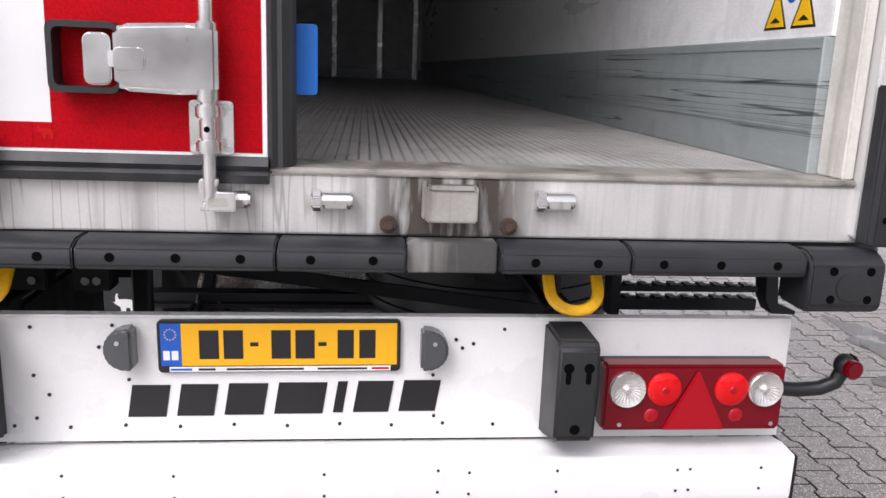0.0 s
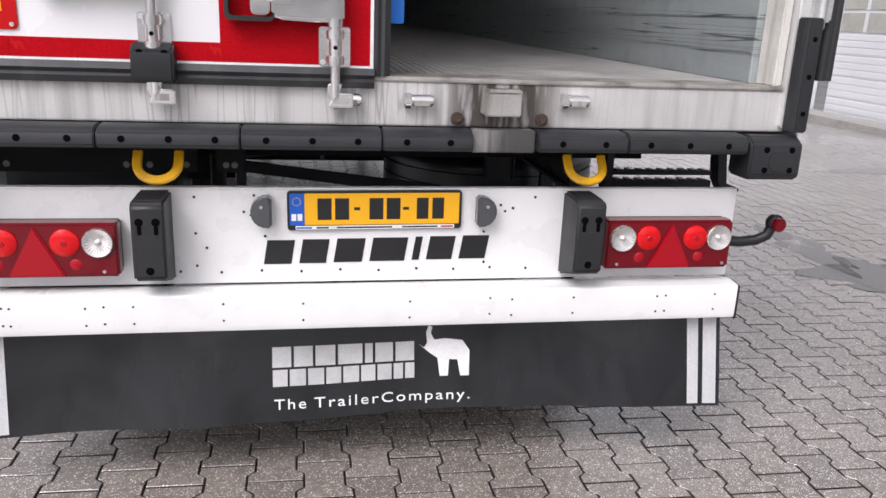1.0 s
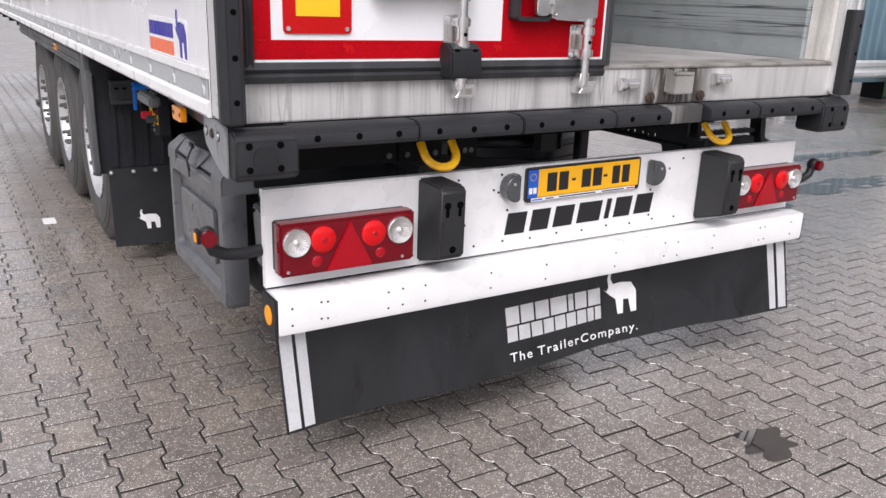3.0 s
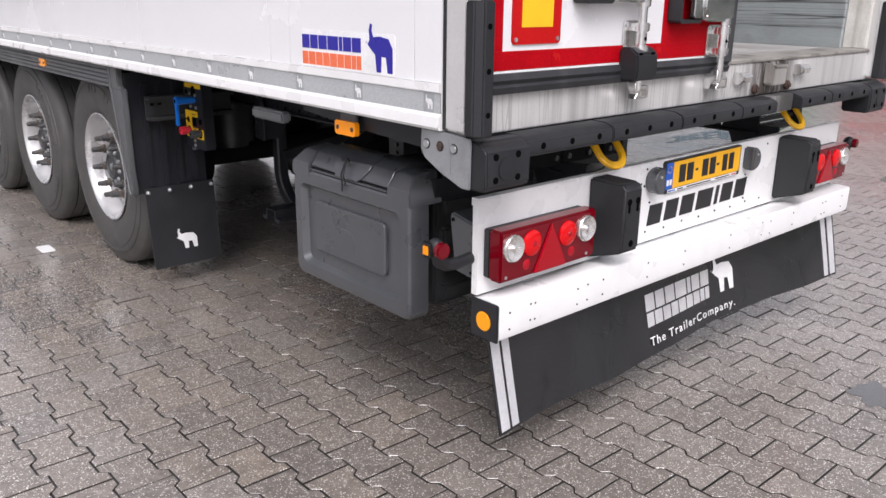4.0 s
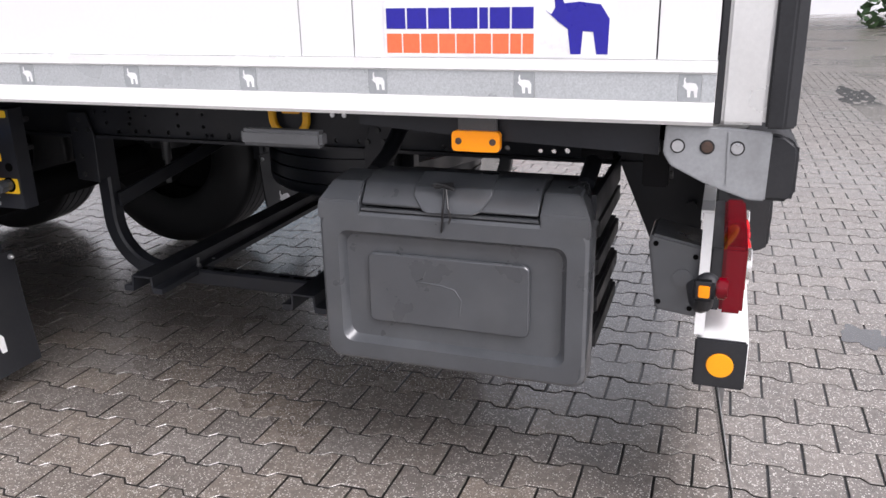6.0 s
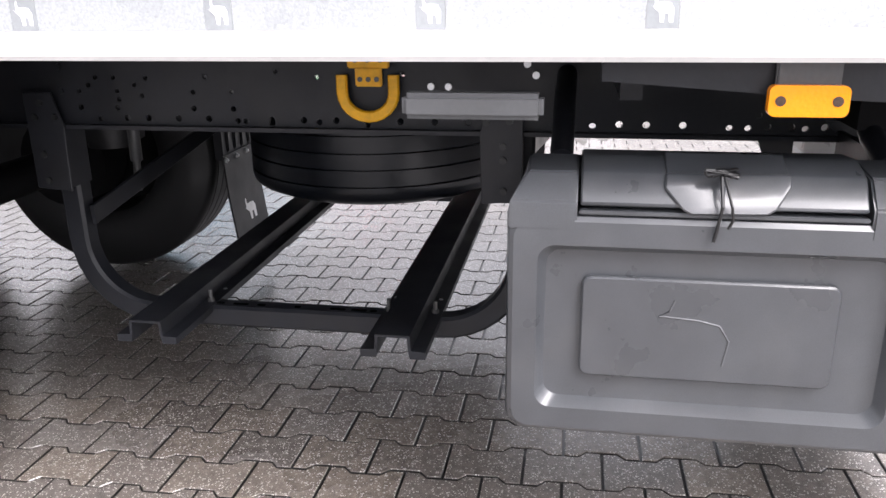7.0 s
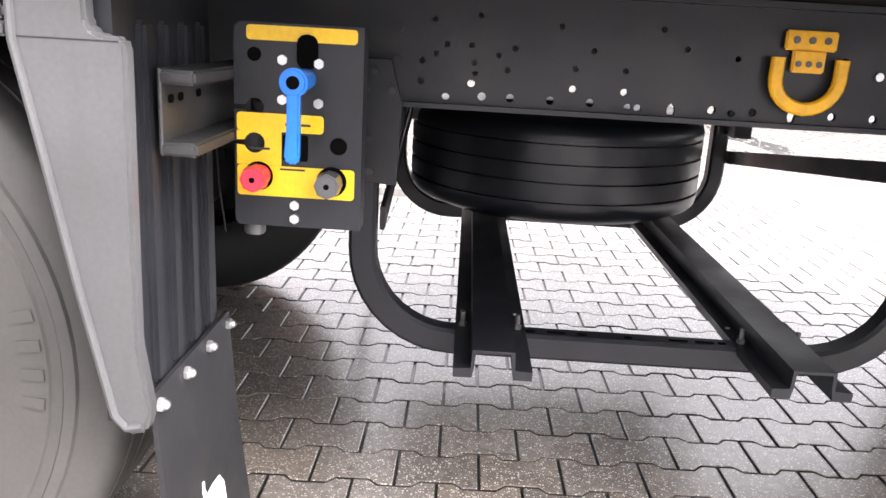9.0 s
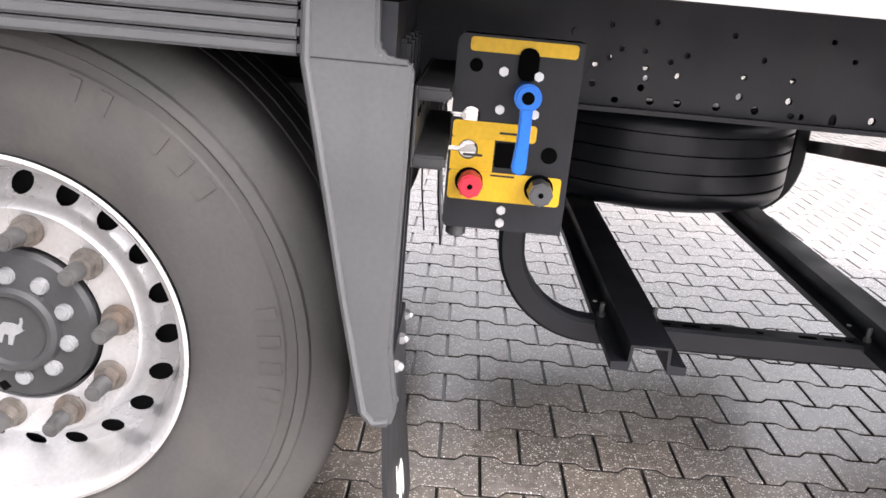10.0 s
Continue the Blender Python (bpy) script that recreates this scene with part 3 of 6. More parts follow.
def build_far_trailer(x, y, yaw):
    t = thing("parked_trailer", "white box trailer parked across the yard", "trailer")
    bm = bmesh.new()
    box(bm, -1.28, 1.28, 0, 12, 1.1, 3.9, 0.02)
    part("body", bm, CLAD, t)
    bm = bmesh.new()
    box(bm, -1.2, 1.2, -0.08, 0.1, 0.9, 1.12, 0.01)
    part("bumper", bm, FRAME, t)
    bm = bmesh.new()
    box(bm, -0.5, 0.5, 0.1, 11.8, 0.75, 1.1, 0.01)
    part("chassis", bm, FRAME, t)
    for s in (-1, 1):
        bm = bmesh.new()
        box(bm, s * 0.95 - 0.2, s * 0.95 + 0.2, -0.12, -0.07, 0.7, 0.86, 0.01)
        part("tail_light", bm, LENS_RED, t)
        for k in range(3):
            bm = bmesh.new()
            cyl(bm, (s * 0.86, 2.4 + k * 1.3, 0.5), (s * 1.22, 2.4 + k * 1.3, 0.5), 0.5, n=28, bev=0.03)
            part("wheel", bm, TREAD, t)
    t.matrix_basis = pose(x, y, on_ground(x, y), 0, 0, yaw)


build_hall()
build_container()
build_guard_rail()
build_truck("parked_truck", 25.0, 8.3, 180, TRUCK_RED, "red truck standing across the yard")
build_far_trailer(27.5, 1.0, -95)

hedge = bmesh.new()
for k in range(2600):
    hx, hy = 26 + random.random() * 1.6, -30 + random.random() * 26
    hz = random.random() ** 0.7 * 1.4 * (0.8 + 0.3 * math.sin(hy * 1.3))
    a, s = random.random() * 6.3, 0.12 + 0.12 * random.random()
    c = Vector((hx, hy, hz - 0.1))
    u = Vector((math.cos(a), math.sin(a), random.uniform(-1, 1))) * s
    v = Vector((-math.sin(a), math.cos(a), random.uniform(-1, 1))) * s * 0.6
    hedge.faces.new([hedge.verts.new(c + q) for q in (u, v, -u, -v)])
h = tagged(part("hedge", hedge, LEAF), "low green hedge at the far side of the yard", "hedge", kind="stuff")

# green waste bin far across the yard
waste = thing("waste_bin", "green plastic wheeled waste bin", "bin")
bm = bmesh.new()
prism(bm, [(-0.42, 0.12), (0.42, 0.12), (0.55, 1.15), (-0.55, 1.15)], 'y', -0.45, 0.45, 0.03)
part("body", bm, BIN, waste)
bm = bmesh.new()
box(bm, -0.6, 0.6, -0.5, 0.5, 1.152, 1.22, 0.03)
part("lid", bm, BIN, waste)
for s in (-1, 1):
    bm = bmesh.new()
    cyl(bm, (s * 0.30, -0.4, 0.1), (s * 0.36, -0.4, 0.1), 0.1, n=18)
    part("wheel", bm, TREAD, waste)
waste.matrix_basis = pose(BIN_AT[0], BIN_AT[1], on_ground(*BIN_AT), 0, 0, 60)

# plain walls round the yard; south and west ones unseen, added for reflections
# east one stands for the far building; its height cuts low sky glare
for name, d, top in (("wall_south", (-70, 70, -38.3, -38), 4.2), ("wall_west", (-45.3, -45, -38, 60), 4.2), ("wall_east", (41, 41.3, -38, 60), 8.0)):
    bm = bmesh.new()
    box(bm, d[0], d[1], d[2], d[3], -1.5, top)
    tagged(part(name, bm, CONCRETE if top > 5 else CLAD), "plain wall placed round the yard to shape reflections", "wall", kind="structure")

# window front along the far wall
east = bpy.data.objects["wall_east"]
bm = bmesh.new()
box(bm, 40.86, 41.0, -37.9, 59.9, -0.25, 0.55)
part("window_sill", bm, CLAD, east)
for k in range(32):
    bm = bmesh.new()
    box(bm, 40.92, 41.0, -37.9 + k * 3.05, -35.0 + k * 3.05, 0.56, 4.2)
    part("pane", bm, GLASS, east)

# ---- the trailer ----
trailer = thing("semi_trailer", "white refrigerated semi-trailer, one rear door open, on wet paving", "trailer")
T = trailer
trailer.rotation_euler = (0, -0.0055, 0)
trailer.location = (0.005, 0, 0.0072)

# side walls, roof, front and floor
for s in (-1, 1):
    x0, x1 = sorted((s * 1.31, s * 1.235))
    edges = (0.017, 0.131, 0.777, 0.908, 2.047, 2.187, 3.3, 4.6, 5.9, 7.2, 8.5, 9.8, 11.1, 13.4)
    for a, b in zip(edges, edges[1:]):
        bm = bmesh.new()
        box(bm, x0, x1, a + 0.0018, b - 0.0018, 1.259, 3.95)
        part("side_panel", bm, WALL, T, "glossy white insulated side panel")
    bm = bmesh.new()
    pts = [(1.262, 1.258), (1.318, 1.258), (1.318, 1.236), (1.312, 1.234), (1.312, 1.178), (1.322, 1.170), (1.324, 1.142), (1.318, 1.134), (1.25, 1.134), (1.25, 1.258)]
    prism(bm, [(s * p, z) for p, z in pts], 'y', 0.017, 13.4)
    sill = part("side_sill", bm, WHITE, T, "white painted aluminium lower side rail")
    x0, x1 = sorted((s * 1.3135, s * 1.311))
    y = -0.309
    while y < 13.0:
        bm = bmesh.new()
        box(bm, x0, x1, max(0.018, y - 0.2595), max(0.019, min(13.39, y + 0.023)), 1.180, 1.232)
        part("reflective_strip", bm, STRIP, sill, "grey reflective marking strip")
        if y > -0.006:
            bm = bmesh.new()
            box(bm, x0, x1, y + 0.024, y + 0.068, 1.180, 1.232)
            part("strip_field", bm, STRIP_DARK, sill)
            bm = bmesh.new()
            xa, xb = sorted((s * 1.3136, s * 1.3142))
            prism(bm, emblem(y + 0.062, y + 0.030, 1.188, 1.226), 'x', xa, xb)
            part("emblem", bm, WHITE_PRINT, sill)
        y += 0.3285
bm = bmesh.new()
box(bm, -1.31, 1.31, -0.07, 13.45, 3.95, 4.0)
part("roof", bm, WALL, T)
bm = bmesh.new()
box(bm, -1.31, 1.31, 13.3, 13.45, 1.134, 3.95)
part("front_wall", bm, WALL, T)
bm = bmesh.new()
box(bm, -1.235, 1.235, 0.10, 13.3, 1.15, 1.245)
part("floor_panel", bm, UNDER_SHADE, T, "underside of the insulated floor, shade put into its near-black colour")

# cargo floor: long aluminium ribs
for k in range(90):
    bm = bmesh.new()
    x0 = -1.225 + k * 0.0272
    prism(bm, [(x0, 1.245), (x0 + 0.0270, 1.245), (x0 + 0.0270, 1.255), (x0 + 0.0225, 1.262), (x0 + 0.0045, 1.262), (x0, 1.255)], 'y', 0.12, 13.3)
    part("floor_plank", bm, FLOOR_ALU, T)
# inner walls: kick plate and liner
for s in (-1, 1):
    bm = bmesh.new()
    x0, x1 = sorted((s * 1.235, s * 1.205))
    box(bm, x0, x1, 0.06, 13.3, 1.262, 1.575, 0.003, 1)
    kick = part("kick_plate", bm, KICK, T, "scuffed grey aluminium kick plate")
    for z in (1.36, 1.47, 1.55):
        bm = bmesh.new()
        xa, xb = sorted((s * 1.2048, s * 1.2025))
        box(bm, xa, xb, 0.07, 13.3, z, z + 0.005)
        part("kick_ridge", bm, KICK, kick)
    x0, x1 = sorted((s * 1.235, s * 1.22))
    for k in range(11):
        bm = bmesh.new()
        box(bm, x0, x1, 0.06 + k * 1.2, 1.257 + k * 1.2, 1.577, 3.949)
        part("liner_panel", bm, LINER, T, "pale scratched liner panel")
bm = bmesh.new()
box(bm, -1.22, 1.22, 13.2, 13.3, 1.262, 3.949)
bulk = part("bulkhead", bm, BULK, T, "grey front bulkhead with air-duct rails")
for x in (-1.15, -0.36, 0.45, 1.08):
    bm = bmesh.new()
    box(bm, x - 0.04, x + 0.04, 13.12, 13.2, 1.262, 3.8, 0.006)
    part("bulkhead_rail", bm, ALU, bulk)
bm = bmesh.new()
box(bm, -1.2, 1.2, 13.17, 13.199, 1.262, 1.42)
part("bulkhead_skirt", bm, KICK, bulk)
# warning triangles and round sign on the liner
for y0 in (0.13, 0.265):
    bm = bmesh.new()
    prism(bm, [(y0, 1.60), (y0 + 0.115, 1.60), (y0 + 0.0575, 1.71)], 'x', 1.2185, 1.2196)
    sign = part("warning_sticker", bm, BLACK, T, "yellow triangular warning sticker with black edge")
    bm = bmesh.new()
    prism(bm, [(y0 + 0.012, 1.606), (y0 + 0.103, 1.606), (y0 + 0.0575, 1.695)], 'x', 1.2172, 1.2184)
    part("sticker_face", bm, YELLOW_PLATE, sign)
    bm = bmesh.new()
    prism(bm, [(y0 + 0.03, 1.617), (y0 + 0.08, 1.617), (y0 + 0.055, 1.63)], 'x', 1.2163, 1.2171)
    part("sticker_mark", bm, BLACK, sign)
bm = bmesh.new()
cyl(bm, (1.2185, 0.254, 1.688), (1.2195, 0.254, 1.688), 0.026, n=24)
part("round_sticker", bm, EU_BLUE, T, "round blue sticker")
bm = bmesh.new()
box(bm, 1.2196, 1.2202, 0.07, 0.62, 1.585, 1.75)
part("sticker_ground", bm, WHITE_PRINT, T)

# rear frame: sill, ledge, posts
bm = bmesh.new()
box(bm, -1.285, 1.285, -0.05, 0.10, 1.123, 1.249, 0.004)
sill = part("rear_sill", bm, SILL, T, "streaked, dirty aluminium rear sill")
bm = bmesh.new()
box(bm, -0.015, 1.262, -0.056, 0.118, 1.249, 1.263, 0.004)
part("sill_ledge", bm, LEDGE, sill, "worn stainless threshold with brown dirt")
for s in (-1, 1):
    bm = bmesh.new()
    x0, x1 = sorted((s * 1.312, s * 1.258))
    box(bm, x0, x1, -0.078, 0.003, 1.137, 3.95, 0.006)
    p = part("corner_post", bm, POST, T, "brushed aluminium corner post")
    bm = bmesh.new()
    box(bm, *sorted((s * 1.309, s * 1.25)), 0.0035, 0.0165, 1.137, 3.95, 0.002, 1)
    part("post_gasket", bm, RUBBER, p)
    bm = bmesh.new()
    x0, x1 = sorted((s * 1.256, s * 1.228))
    box(bm, x0, x1, -0.045, 0.06, 1.263, 3.95, 0.004)
    part("door_jamb", bm, JAMB if s > 0 else SEAL, p)
    bm = bmesh.new()
    prism(bm, [(s * 1.256, -0.0785), (s * 1.318, -0.0785), (s * 1.320, -0.112), (s * 1.302, -0.134), (s * 1.268, -0.134), (s * 1.256, -0.118)], 'z', 1.132, 1.472, 0.004)
    strip = part("rubber_corner_strip", bm, RUBBER, T, "black rubber buffer strip")
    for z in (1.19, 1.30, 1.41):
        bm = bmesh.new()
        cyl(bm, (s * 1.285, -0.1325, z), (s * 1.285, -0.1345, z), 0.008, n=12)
        part("screw_hole", bm, HOLE_SHADE, strip)

# closed left door
bm = bmesh.new()
box(bm, -1.232, -0.018, -0.060, 0.02, 1.276, 3.93, 0.003, 1)
door = part("rear_door", bm, WALL, T, "closed white door with red reflective tape")
bm = bmesh.new()
prism(bm, [(-0.0505, 1.228), (-0.072, 1.229), (-0.078, 1.247), (-0.070, 1.255), (-0.078, 1.266), (-0.070, 1.283), (-0.0605, 1.283), (-0.0605, 1.275), (-0.0505, 1.275)], 'x', -1.245, -0.016)
part("bottom_seal", bm, SEAL, door, "ribbed black rubber door seal")
bm = bmesh.new()
prism(bm, [(-1.248, -0.02), (-1.248, -0.070), (-1.238, -0.077), (-1.228, -0.071), (-1.220, -0.077), (-1.214, -0.066), (-1.214, -0.02)], 'z', 1.27, 3.93)
part("side_seal", bm, SEAL, door)
bm = bmesh.new()
prism(bm, [(-0.017, -0.062), (-0.008, -0.070), (0.002, -0.062), (0.012, -0.066), (0.030, -0.045), (0.034, 0.01), (0.02, 0.06), (-0.017, 0.06)], 'z', 1.263, 3.93)
part("middle_seal", bm, SEAL, door, "bulging black rubber seal on the door edge")
bm = bmesh.new()
box(bm, -1.21, -0.019, -0.0612, -0.0605, 1.2835, 1.290)
box(bm, -0.028, -0.019, -0.0612, -0.0605, 1.290, 1.80)
part("tape_edge", bm, WHITE_PRINT, door)


bm = bmesh.new()
box(bm, -1.212, -0.0285, -0.0612, -0.0605, 1.2905, 1.341)
box(bm, -0.434, -0.0285, -0.0612, -0.0605, 1.341, 1.82)
box(bm, -1.212, -1.166, -0.0612, -0.0605, 1.341, 1.94)
part("tape_ground", bm, RED_PLATE, door)


def tape(x0, x1, z0, z1):
    bm = bmesh.new()
    box(bm, x0, x1, -0.0622, -0.0610, z0, z1)
    part("red_tape", bm, RED, door)


x = -1.212
while x < -0.47:
    tape(x, min(x + 0.2462, -0.4348), 1.2905, 1.340)
    x += 0.247
for x in (-0.966, -0.466):
    bm = bmesh.new()
    prism(bm, emblem(x, x + 0.036, 1.308, 1.336), 'y', -0.0632, -0.0623)
    part("tape_emblem", bm, RED_PLATE, door)
for k in range(11):
    tape(-0.434, -0.0285, 1.2905 + k * 0.0485, 1.3383 + k * 0.0485)
for k in range(3):
    tape(-1.212, -1.166, 1.342 + k * 0.2, 1.540 + k * 0.2)
bm = bmesh.new()
prism(bm, rounded(-1.133, -0.938, 1.357, 1.92, 0.012, 3), 'y', -0.0655, -0.0605)
sign = part("rear_marking", bm, RED_PLATE, T, "yellow reflective plate with red border")
bm = bmesh.new()
box(bm, -1.098, -0.973, -0.0668, -0.0656, 1.402, 1.885)
part("yellow_field", bm, YELLOW_PLATE, sign)
for px in (-1.12, -0.952):
    bm = bmesh.new()
    cyl(bm, (px, -0.0655, 1.37), (px, -0.0685, 1.37), 0.006, n=10)
    part("rivet", bm, ZINC, sign)


def lock_rod(x, zh, guard):
    """Door rod with its brackets, folding handle, foot and keeper."""
    bm = bmesh.new()
    cyl(bm, (x, -0.10, 1.205), (x, -0.10, 3.9), 0.0145, n=24)
    rod = part("lock_rod", bm, CHROME, T, "polished steel door lock rod")
    zb = 1.340 if not guard else 1.361
    bm = bmesh.new()
    prism(bm, rounded(x - 0.043, x + 0.043, zb - 0.053, zb + 0.053, 0.007, 3), 'y', -0.0685, -0.0625, 0.0015)
    part("bracket_plate", bm, CHROME, rod)
    for z in (zb - 0.034, zb + 0.034):
        bm = bmesh.new()
        cyl(bm, (x, -0.10, z - 0.013), (x, -0.10, z + 0.013), 0.0245, n=24, bev=0.003)
        box(bm, x - 0.0225, x + 0.0225, -0.10, -0.0680, z - 0.011, z + 0.011, 0.002)
        part("bracket_collar", bm, CHROME, rod)
    bm = bmesh.new()
    cyl(bm, (x, -0.10, zb - 0.019), (x, -0.10, zb + 0.019), 0.0175, n=24, bev=0.002)
    part("bracket_bush", bm, CHROME, rod)
    bm = bmesh.new()
    cyl(bm, (x, -0.117, zb), (x, -0.1185, zb), 0.006, n=12)
    part("bush_slot", bm, HOLE_SHADE, rod)
    for dx in (-0.033, 0.033):
        for dz in (-0.042, 0.042):
            bm = bmesh.new()
            cyl(bm, (x + dx, -0.068, zb + dz), (x + dx, -0.0725, zb + dz), 0.0075, n=12, bev=0.001)
            cyl(bm, (x + dx, -0.0722, zb + dz), (x + dx, -0.0732, zb + dz), 0.003, n=6)
            part("bracket_screw", bm, ZINC, rod)
    # folding handle: pressed plate round the rod
    zc = zh - 0.005
    bm = bmesh.new()
    prism(bm, [(x + 0.024, zc - 0.060), (x + 0.024, zc + 0.066), (x - 0.030, zc + 0.070), (x - 0.150, zc + 0.064), (x - 0.168, zc + 0.054), (x - 0.168, zc - 0.050), (x - 0.150, zc - 0.060), (x - 0.050, zc - 0.064)], 'y', -0.124, -0.084, 0.009, 4)
    part("handle", bm, CHROME, rod, "silver folding door handle")
    bm = bmesh.new()
    prism(bm, rounded(x - 0.166, x - 0.108, zc - 0.024, zc + 0.022, 0.012, 4), 'y', -0.1285, -0.122, 0.004, 3)
    part("handle_boss", bm, CHROME, rod)
    for dz in (0.041, -0.045):
        bm = bmesh.new()
        prism(bm, rounded(x - 0.150, x - 0.030, zc + dz - 0.005, zc + dz + 0.005, 0.0045, 3), 'y', -0.1265, -0.123, 0.0015, 2)
        part("handle_ridge", bm, CHROME, rod)
    bm = bmesh.new()
    cyl(bm, (x, -0.10, zc - 0.076), (x, -0.10, zc + 0.074), 0.0225, n=24, bev=0.003)
    part("handle_sleeve", bm, CHROME, rod)
    bm = bmesh.new()
    out = rounded(x - 0.290, x - 0.160, zc - 0.066, zc + 0.066, 0.016, 4)
    inn = rounded(x - 0.279, x - 0.163, zc - 0.054, zc + 0.054, 0.012, 4)
    lo = [[bm.verts.new((p[0], yy, p[1])) for p in ring] for ring in (out, inn) for yy in (-0.066, -0.114)]
    n = len(out)
    for i in range(n):
        j = (i + 1) % n
        for a, c in ((0, 1), (1, 3), (3, 2), (2, 0)):
            bm.faces.new((lo[a][i], lo[a][j], lo[c][j], lo[c][i]))
    bmesh.ops.recalc_face_normals(bm, faces=bm.faces[:])
    part("handle_frame", bm, RUBBER, rod, "black plastic handle tray")
    bm = bmesh.new()
    prism(bm, rounded(x - 0.222, x - 0.171, zc - 0.050, zc + 0.046, 0.014, 4), 'y', -0.122, -0.104, 0.006, 3)
    part("handle_grip", bm, CHROME, rod)
    bm = bmesh.new()
    prism(bm, rounded(x - 0.176, x - 0.160, zc - 0.016, zc + 0.014, 0.004, 2), 'y', -0.126, -0.112, 0.002)
    part("grip_hinge", bm, ZINC, rod)
    bm = bmesh.new()
    prism(bm, [(x - 0.02, 1.243), (x + 0.02, 1.243), (x + 0.012, 1.222), (x + 0.014, 1.217), (x + 0.050, 1.217), (x + 0.050, 1.178), (x - 0.022, 1.178), (x - 0.010, 1.197), (x - 0.022, 1.212)], 'y', -0.110, -0.080, 0.005, 3)
    part("rod_foot", bm, CHROME, rod)
    bm = bmesh.new()
    box(bm, x - 0.002, x + 0.034, -0.1115, -0.1095, 1.188, 1.206)
    part("foot_slot", bm, STAIN, rod)
    if guard:
        bm = bmesh.new()
        prism(bm, [(-0.063, 1.335), (-0.105, 1.338), (-0.132, 1.318), (-0.136, 1.262), (-0.128, 1.237), (-0.063, 1.233)], 'x', x - 0.055, x + 0.053, 0.006)
        part("rod_guard", bm, RUBBER, rod, "black rubber rod guard")
        for dx in (-0.032, 0.030):
            bm = bmesh.new()
            cyl(bm, (x + dx, -0.119, 1.315), (x + dx, -0.129, 1.312), 0.009, n=12)
            part("guard_screw", bm, HOLE_SHADE, rod)


lock_rod(-0.127, 1.473, False)
lock_rod(-0.601, 1.535, True)


def keeper(x, z):
    """Hexagonal head and a round sleeve with a dark mouth."""
    bm = bmesh.new()
    prism(bm, [(-0.051, z - 0.022), (-0.074, z - 0.022), (-0.087, z - 0.010), (-0.087, z + 0.010), (-0.074, z + 0.022), (-0.051, z + 0.022)], 'x', x - 0.042, x - 0.020, 0.003)
    cyl(bm, (x - 0.022, -0.066, z), (x + 0.042, -0.066, z), 0.0185, n=20, bev=0.004)
    box(bm, x - 0.020, x + 0.038, -0.066, -0.051, z - 0.0185, z + 0.0185)
    part("rod_keeper", bm, CHROME, sill, "steel rod keeper")
    # stain-coloured patch paints the shade of the sleeve's mouth
    bm = bmesh.new()
    box(bm, x - 0.014, x + 0.030, -0.0862, -0.0838, z - 0.013, z + 0.002)
    part("keeper_slot", bm, STAIN, sill)


keeper(0.112, 1.198)
keeper(0.580, 1.206)
keeper(-0.095, 1.196)
bm = bmesh.new()
box(bm, 0.305, 0.414, -0.085, -0.051, 1.158, 1.236, 0.004)
box(bm, 0.312, 0.407, -0.089, -0.084, 1.225, 1.240, 0.003)
box(bm, 0.298, 0.306, -0.080, -0.051, 1.165, 1.244, 0.002)
part("door_stop", bm, STAIN, sill, "steel pocket with rust streaks")
for x in (0.229, 0.485):
    bm = bmesh.new()
    cyl(bm, (x, -0.051, 1.148), (x, -0.064, 1.148), 0.019, n=12, bev=0.003)
    cyl(bm, (x, -0.064, 1.148), (x, -0.072, 1.148), 0.009, n=8)
    part("rusty_bolt", bm, RUST, sill, "rusty bolt head")

# open right door, folded back along the side
bm = bmesh.new()
box(bm, 1.335, 1.415, -0.02, 1.2, 1.30, 3.93, 0.006)
odoor = part("open_door", bm, WALL, T, "rear door swung open along the side wall")
for k, (dx, dy) in enumerate(((0.0, -0.035), (0.028, -0.05), (0.056, -0.04))):
    bm = bmesh.new()
    cyl(bm, (1.350 + dx, dy, 1.285), (1.350 + dx, dy, 3.93), 0.017, n=12)
    part("door_seal", bm, SEAL, odoor)
for z in (1.46, 2.4, 3.3):
    bm = bmesh.new()
    box(bm, 1.29, 1.36, -0.09, -0.06, z, z + 0.09, 0.006)
    cyl(bm, (1.325, -0.085, z - 0.02), (1.325, -0.085, z + 0.11), 0.014, n=14)
    part("hinge", bm, ALU, odoor)
# blue handle strap at the inner door edge
bm = bmesh.new()
prism(bm, rounded(0.030, 0.076, 1.407, 1.552, 0.008, 3), 'y', 0.03, 0.036)
part("blue_tag", bm, BLUE, door, "blue plastic tag on the door edge")

# buffers along the sill
PROF = [(-0.051, 1.121), (-0.106, 1.120), (-0.136, 1.108), (-0.140, 1.102), (-0.140, 1.070), (-0.133, 1.062), (-0.051, 1.062)]


def buffer(x0, x1, holes):
    bm = bmesh.new()
    prism(bm, PROF, 'x', x0 + 0.002, x1 - 0.002, 0.004)
    b = part("rubber_buffer", bm, RUBBER, T, "black rubber loading buffer")
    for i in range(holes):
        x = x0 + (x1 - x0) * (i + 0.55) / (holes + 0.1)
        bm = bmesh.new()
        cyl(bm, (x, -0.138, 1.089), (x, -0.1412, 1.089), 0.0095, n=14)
        part("screw_hole", bm, HOLE_SHADE, b)


